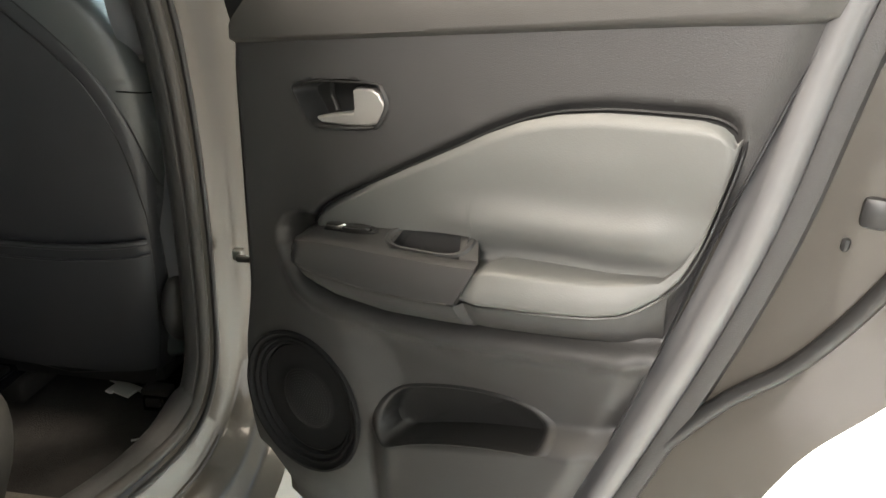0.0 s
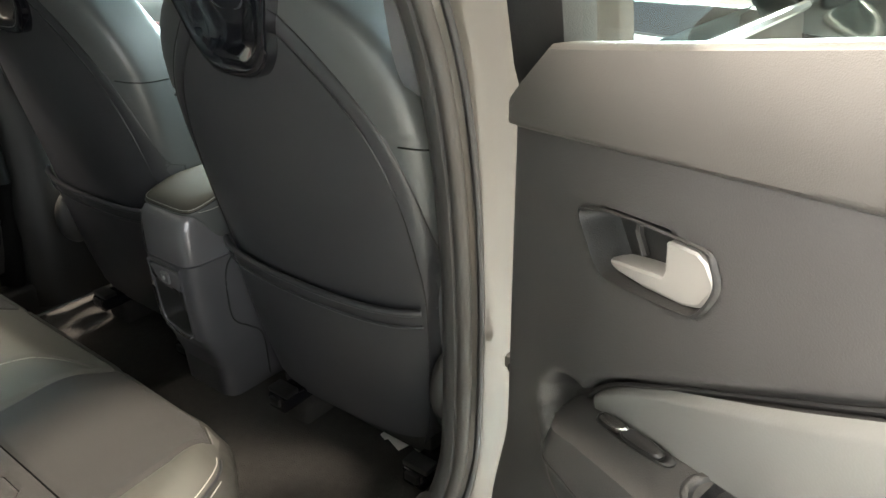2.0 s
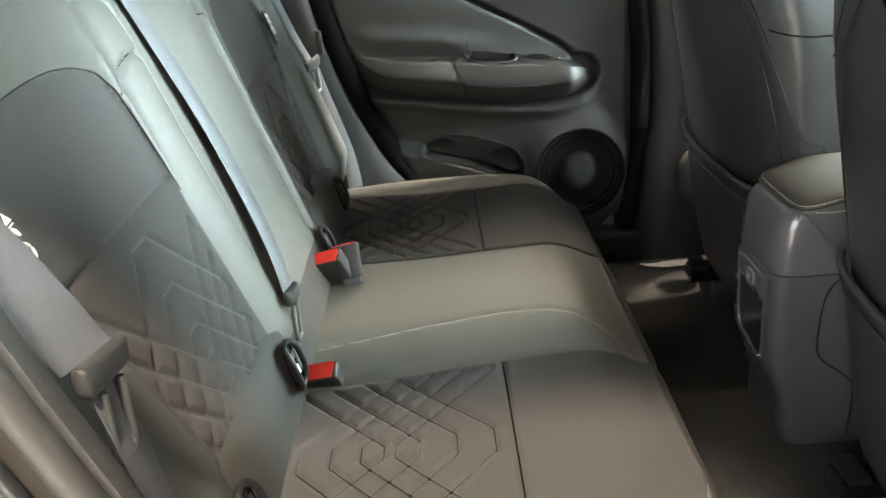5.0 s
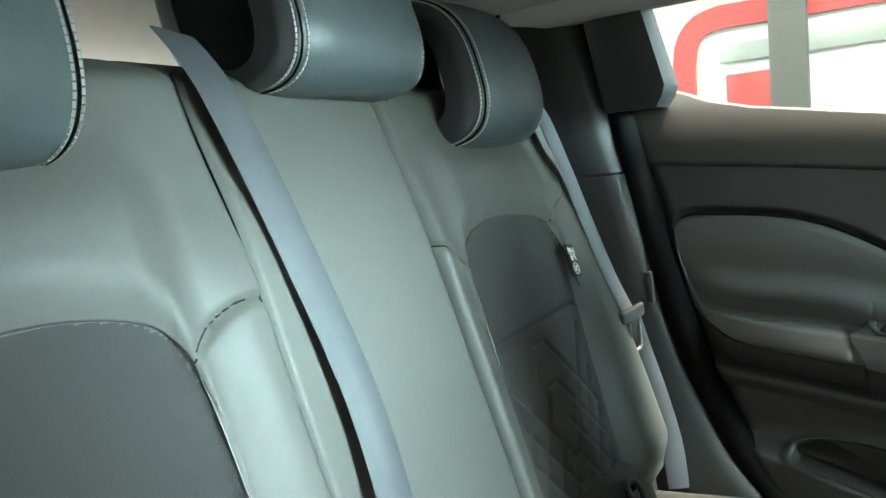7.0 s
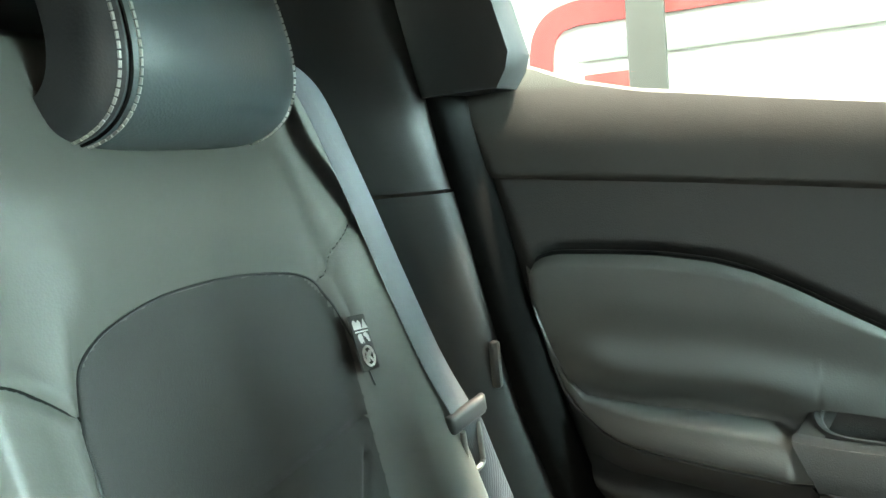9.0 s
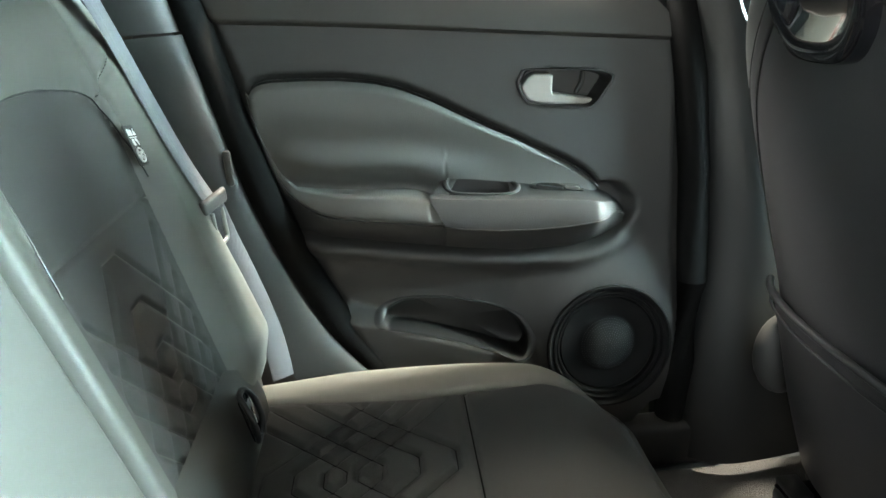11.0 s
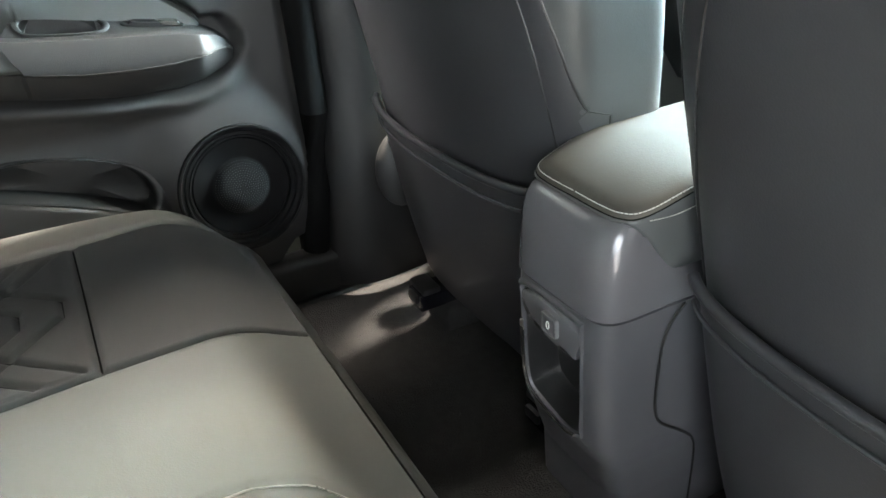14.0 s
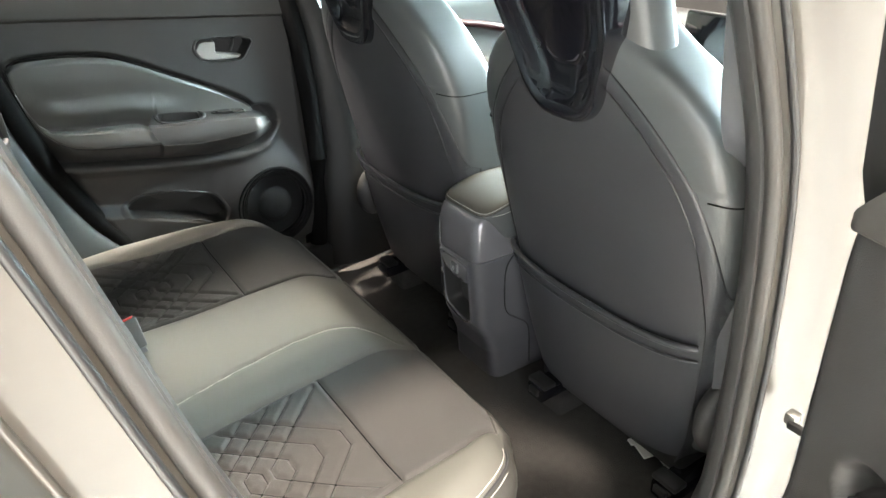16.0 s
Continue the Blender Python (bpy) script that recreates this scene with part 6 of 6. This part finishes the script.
# dashboard
dash = group_of("dashboard", "dark dashboard with round air vents", "dashboard", at=(0, 1.8, 0.9))
dvv = []
for i in range(50):
    x = -0.70 + 1.40 * i / 49
    for y, z in ((1.66, 0.66), (1.60, 0.74), (1.585, 0.86), (1.60, 0.96), (1.64, 1.02), (1.72, 1.05), (1.86, 1.06), (2.02, 1.04)):
        dvv.append((x, y + 0.03 * math.cos(x * 4), z))
made("dash_panel", dvv, grid_faces(50, 8), M["plastic_dark"], dash)
part("dash_band", box((-0.02, 1.622, 0.93), (1.3, 0.012, 0.05), 0.005), M["leather"], dash)
for vx in (-0.12, 0.07, -0.58, 0.60):
    v, f = tube([(vx + 0.042 * math.cos(2 * math.pi * k / 28), 1.60, 0.955 + 0.042 * math.sin(2 * math.pi * k / 28)) for k in range(28)], 0.008, 8, True)
    vent = made("air_vent", v, f, M["chrome"], dash, "chrome ringed round air vent")
    for k in range(3):
        part("vent_slat", box((vx, 1.605, 0.935 + 0.02 * k), (0.07, 0.012, 0.004), 0.001, 1), M["gloss"], vent)
    v, f = tube([(vx, 1.615, 0.955), (vx, 1.60, 0.955)], 0.012, 10)
    made("vent_hub", v, f, M["chrome"], vent)
part("display", box((-0.03, 1.595, 1.075), (0.21, 0.022, 0.125), 0.008, 3, R(radians(-8), 4, 'X')), M["gloss"], dash, "gloss black display")
v, f = tube([(-0.155, 1.585, 1.06), (-0.155, 1.560, 1.06)], 0.012, 12)
made("display_knob", v, f, M["chrome"], dash)
wheel = group_of("steering_wheel", "black leather steering wheel", "steering wheel", at=(0.35, 1.42, 0.96))
tilt = Matrix.Translation((0.35, 1.42, 0.96)) @ R(radians(65), 4, 'X')
v, f = tube([tilt @ Vector((0.18 * math.cos(2 * math.pi * k / 48), 0.18 * math.sin(2 * math.pi * k / 48), 0)) for k in range(48)], 0.014, 10, True)
made("wheel_rim", v, f, M["leather_dark"], wheel)
for a in (20, 160, 270):
    v, f = tube([tilt @ Vector((0.05 * math.cos(radians(a)), 0.05 * math.sin(radians(a)), -0.02)), tilt @ Vector((0.175 * math.cos(radians(a)), 0.175 * math.sin(radians(a)), 0))], 0.012, 8)
    made("spoke", v, f, M["metal_grey"], wheel)
part("wheel_hub", box(tilt @ Vector((0, 0, -0.02)), (0.13, 0.06, 0.11), 0.025, 4, R(radians(-20), 4, 'X')), M["plastic_dark"], wheel)
v, f = tube([(0.35, 1.46, 0.94), (0.35, 1.66, 0.86)], 0.03, 10)
made("steering_column", v, f, M["plastic_dark"], wheel)

# front doors: inner trims, window pillars, outside mirror
for sg in (-1, 1):
    fd = group_of("front_door_trim", "grey front door trim with a dark red stripe", "car door", "front door trims", at=(sg * 0.72, 1.3, 0.8))
    fdv = []
    for i in range(30):
        y = 0.97 + 0.72 * i / 29
        for z, d in ((0.42, 0.0), (0.60, 0.02), (0.80, 0.0), (0.86, 0.05), (0.93, 0.055), (0.945, 0.02), (1.00, 0.004), (1.06, 0.004), (1.10, 0.012), (1.15, 0.010), (1.175, -0.02)):
            fdv.append((sg * (0.735 - d), y, z))
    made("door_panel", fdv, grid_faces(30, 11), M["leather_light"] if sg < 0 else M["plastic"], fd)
    v, f = tube(spline([(sg * 0.727, 0.98, 1.10), (sg * 0.722, 1.20, 1.075), (sg * 0.722, 1.40, 1.035), (sg * 0.722, 1.56, 0.985), (sg * 0.725, 1.66, 0.95)], 40), 0.011, 8)
    made("red_stripe", v, f, M["darkred"], fd, "dark red trim stripe")
    v, f = tube(spline([(sg * 0.80, 1.72, 1.15), (sg * 0.755, 1.45, 1.32), (sg * 0.69, 1.18, 1.47), (sg * 0.64, 0.95, 1.53)], 30), 0.035, 8)
    made("windscreen_pillar", v, f, M["plastic_dark"], car)
    v, f = tube([(sg * 0.845, 0.95 + 0.8 * k / 20, 1.178) for k in range(21)], 0.009, 6)
    made("belt_moulding", v, f, M["steel"], car, "bright window belt moulding")
    gl = made("front_window_glass", [(sg * 0.835, 0.93, 1.17), (sg * 0.835, 1.70, 1.165), (sg * 0.70, 1.15, 1.50), (sg * 0.69, 0.90, 1.52)], [(0, 1, 2, 3)], M["glass"], car, "clear window glass", smooth=False)
    gl.visible_shadow = False
mir = group_of("door_mirror", "black door mirror with a large mirror glass", "car mirror", at=(0.92, 1.78, 1.19))
mv, mrows = [], ((1.68, 0.86), (1.685, 0.98), (1.71, 1.04), (1.76, 1.0), (1.81, 0.75), (1.84, 0.35))
for y, k in mrows:
    for j in range(40):
        t = 2 * math.pi * j / 40
        c, s_ = math.cos(t), math.sin(t)
        mv.append((0.928 + math.copysign(abs(c) ** 0.55, c) * 0.118 * k + 0.05 * (s_ * 0.3), y, 1.195 + math.copysign(abs(s_) ** 0.6, s_) * 0.085 * k))
made("mirror_housing", mv, grid_faces(6, 40, True) + [tuple(5 * 40 + j for j in range(40))], M["gloss"], mir)
mg = []
for k in (0.93, 0.5, 0.02):
    for j in range(40):
        t = 2 * math.pi * j / 40
        c, s_ = math.cos(t), math.sin(t)
        mg.append((0.928 + math.copysign(abs(c) ** 0.55, c) * 0.112 * k + 0.05 * (s_ * 0.3 * k), 1.688 + 0.01 * (1 - k), 1.195 + math.copysign(abs(s_) ** 0.6, s_) * 0.080 * k))
made("mirror_glass", mg, grid_faces(3, 40, True), M["mirror"], mir, "silvered mirror glass")
part("mirror_foot", box((0.84, 1.74, 1.135), (0.12, 0.06, 0.045), 0.012, 3), M["plastic_dark"], mir)

# right rear pillar trims inside the opening
trim_sheet("rear_pillar_lower_trim", [
    [(0.60, -0.22, 1.2245), (0.612, -0.16, 1.10), (0.622, -0.10, 0.98), (0.622, -0.02, 0.85), (0.618, 0.05, 0.72), (0.612, 0.12, 0.60)],
    [(0.645, -0.062, 1.2245), (0.652, -0.035, 1.10), (0.658, 0.005, 0.98), (0.658, 0.055, 0.85), (0.652, 0.115, 0.72), (0.642, 0.20, 0.60)],
    [(0.665, -0.005, 1.2245), (0.670, 0.028, 1.10), (0.674, 0.068, 0.98), (0.672, 0.110, 0.85), (0.668, 0.19, 0.72), (0.66, 0.30, 0.60)],
    [(0.690, 0.010, 1.2245), (0.692, 0.045, 1.10), (0.692, 0.080, 0.98), (0.692, 0.122, 0.85), (0.690, 0.21, 0.72), (0.688, 0.33, 0.60)]], M["plastic"], car, "grey plastic rear pillar trim")
trim_sheet("rear_pillar_upper_trim", [
    [(0.45, -0.40, 1.60), (0.54, -0.35, 1.50), (0.585, -0.30, 1.40), (0.598, -0.27, 1.30), (0.60, -0.25, 1.2255)],
    [(0.56, -0.16, 1.60), (0.61, -0.13, 1.50), (0.632, -0.11, 1.40), (0.642, -0.085, 1.30), (0.645, -0.065, 1.2255)],
    [(0.61, -0.10, 1.60), (0.645, -0.085, 1.50), (0.66, -0.055, 1.40), (0.664, -0.025, 1.30), (0.665, -0.005, 1.2255)],
    [(0.66, -0.08, 1.60), (0.685, -0.065, 1.50), (0.69, -0.035, 1.40), (0.69, -0.008, 1.30), (0.69, 0.010, 1.2255)]], M["plastic_dark"], car)
part("belt_guide_clip", box((0.672, 0.045, 1.035), (0.010, 0.012, 0.055), 0.004), M["plastic_dark"], car)
part("left_sill_trim", box((-0.735, 0.45, 0.425), (0.06, 0.80, 0.10), 0.02, 3), M["plastic_dark"], car)

# ---------------------------------------------------------------- what stands round the car
sign = group_of("sign_board", "white advertising board with a red rounded border", "sign", at=(-4.0, 0, 0))
part("board", box((-4.03, 0.35, 1.0), (0.04, 2.2, 2.0), 0.01), M["signwhite"], sign)
v, f = ribbon([(-4.0, p.x, p.y) for p in spline([(-0.60, 0.6), (-0.60, 1.3), (-0.60, 1.72), (-0.55, 1.90), (-0.42, 1.965), (-0.2, 1.97), (0.5, 1.97), (1.35, 1.97)], 50)], [(1, 0, 0)], 0.02, 0.13)
made("red_border", v, f, M["signred"], sign, "red border band")
part("red_field", box((-3.995, -0.19, 1.36), (0.02, 0.36, 0.56), 0.004), M["signred"], sign, "red printed field")
part("pale_band", box((-3.99, 0.35, 1.76), (0.015, 1.5, 0.10), 0.004), M["pillar"], sign)
post = tagged(part("window_post", box((-3.7, -0.01, 2.3), (0.12, 0.18, 4.6), 0.01), M["post"], None), "grey steel glazing post of the showroom", "post", "glazing posts")
copy_thing(post, Matrix.Translation((0.0, 1.72, 0)))
# dark parked car beyond
pc = group_of("parked_car", "dark blue parked car with silver wheels", "car", at=(3.4, 7.9, 0))
prof = spline([(1.35, 0.45), (1.38, 0.72), (1.62, 0.86), (2.35, 0.98), (2.85, 1.36), (3.4, 1.48), (4.3, 1.42), (4.9, 1.05), (5.35, 0.95), (5.42, 0.5), (5.2, 0.28), (3.4, 0.24), (1.6, 0.28)], 90, True)
pv = []
for y, k in ((7.72, 0.97), (7.70, 1.0), (8.2, 1.0), (9.2, 1.0), (9.4, 0.97)):
    for p in prof:
        pv.append((3.4 + (p[0] - 3.4) * k, y, 0.8 + (p[1] - 0.8) * k))
n = len(prof)
made("car_body", pv, grid_faces(5, n, True) + [tuple(range(n)), tuple(4 * n + j for j in range(n))], M["carblue"], pc)
part("side_glass", box((3.55, 7.715, 1.17), (1.35, 0.03, 0.30), 0.08, 3), M["gloss"], pc)
for wx in (1.95, 4.75):
    bm = bmesh.new()
    bmesh.ops.create_cone(bm, cap_ends=True, segments=40, radius1=0.33, radius2=0.33, depth=0.2, matrix=Matrix.Translation((wx, 7.76, 0.33)) @ R(radians(90), 4, 'X'))
    bmesh.ops.bevel(bm, geom=[e for e in bm.edges if e.calc_face_angle(0) > 1], offset=0.03, segments=3, affect='EDGES')
    tyre = part("wheel", bm, M["tyre"], pc)
    v, f = tube([(wx + 0.22 * math.cos(2 * math.pi * k / 40), 7.65, 0.33 + 0.22 * math.sin(2 * math.pi * k / 40)) for k in range(40)], 0.018, 8, True)
    made("rim", v, f, M["chrome"], tyre)
    for k in range(5):
        a = 2 * math.pi * k / 5
        v, f = tube([(wx, 7.65, 0.33), (wx + 0.22 * math.cos(a), 7.65, 0.33 + 0.22 * math.sin(a))], 0.028, 6)
        made("spoke", v, f, M["chrome"], tyre)
# potted plant in front of the car
plant = group_of("potted_plant", "leafy green potted plant", "plant", at=(0.75, 5.6, 0))
bm = bmesh.new()
bmesh.ops.create_cone(bm, cap_ends=True, segments=24, radius1=0.18, radius2=0.25, depth=0.45, matrix=Matrix.Translation((0.75, 5.6, 0.225)))
part("pot", bm, M["signwhite"], plant)
rnd = random.Random(5)
lv, lf = [], []
for k in range(900):
    a, e, r = rnd.uniform(0, 6.283), rnd.uniform(-0.5, 1.4), rnd.uniform(0.12, 0.62)
    c = Vector((0.75 + r * math.cos(a) * math.cos(e), 5.6 + r * math.sin(a) * math.cos(e), 1.0 + r * math.sin(e)))
    t = Vector((rnd.uniform(-1, 1), rnd.uniform(-1, 1), rnd.uniform(-0.4, 1))).normalized() * rnd.uniform(0.05, 0.11)
    w = t.cross(Vector((rnd.uniform(-1, 1), rnd.uniform(-1, 1), rnd.uniform(-1, 1)))).normalized() * t.length * 0.28
    m = len(lv)
    lv += [c, c + t * 0.5 + w, c + t, c + t * 0.5 - w]
    lf.append((m, m + 1, m + 2, m + 3))
tagged(made("leaves", lv, lf, M["leafy"], plant, smooth=False), kind="stuff")
for k in range(7):
    a = k * 0.9
    v, f = tube([(0.75, 5.6, 0.42), (0.75 + 0.1 * math.cos(a), 5.6 + 0.1 * math.sin(a), 0.8), (0.75 + 0.32 * math.cos(a), 5.6 + 0.32 * math.sin(a), 1.2)], 0.008, 5)
    made("stem", v, f, M["leafy"], plant)

# floor tiles with recessed joints, nearest the car as single pieces
tile_me = None
for i in range(-7, 12):
    for j in range(-7, 11):
        if tile_me is None:
            bm = box((0, 0, 0), (0.596, 0.596, 0.012), 0.0015, 1)
            tl = part("tile", bm, M["tile"], ground)
            tile_me = tl.data
        else:
            tl = new("tile", tile_me)
            tl.parent = ground
        tl.location = (0.6 * i + 0.1, 0.6 * j, -0.006)
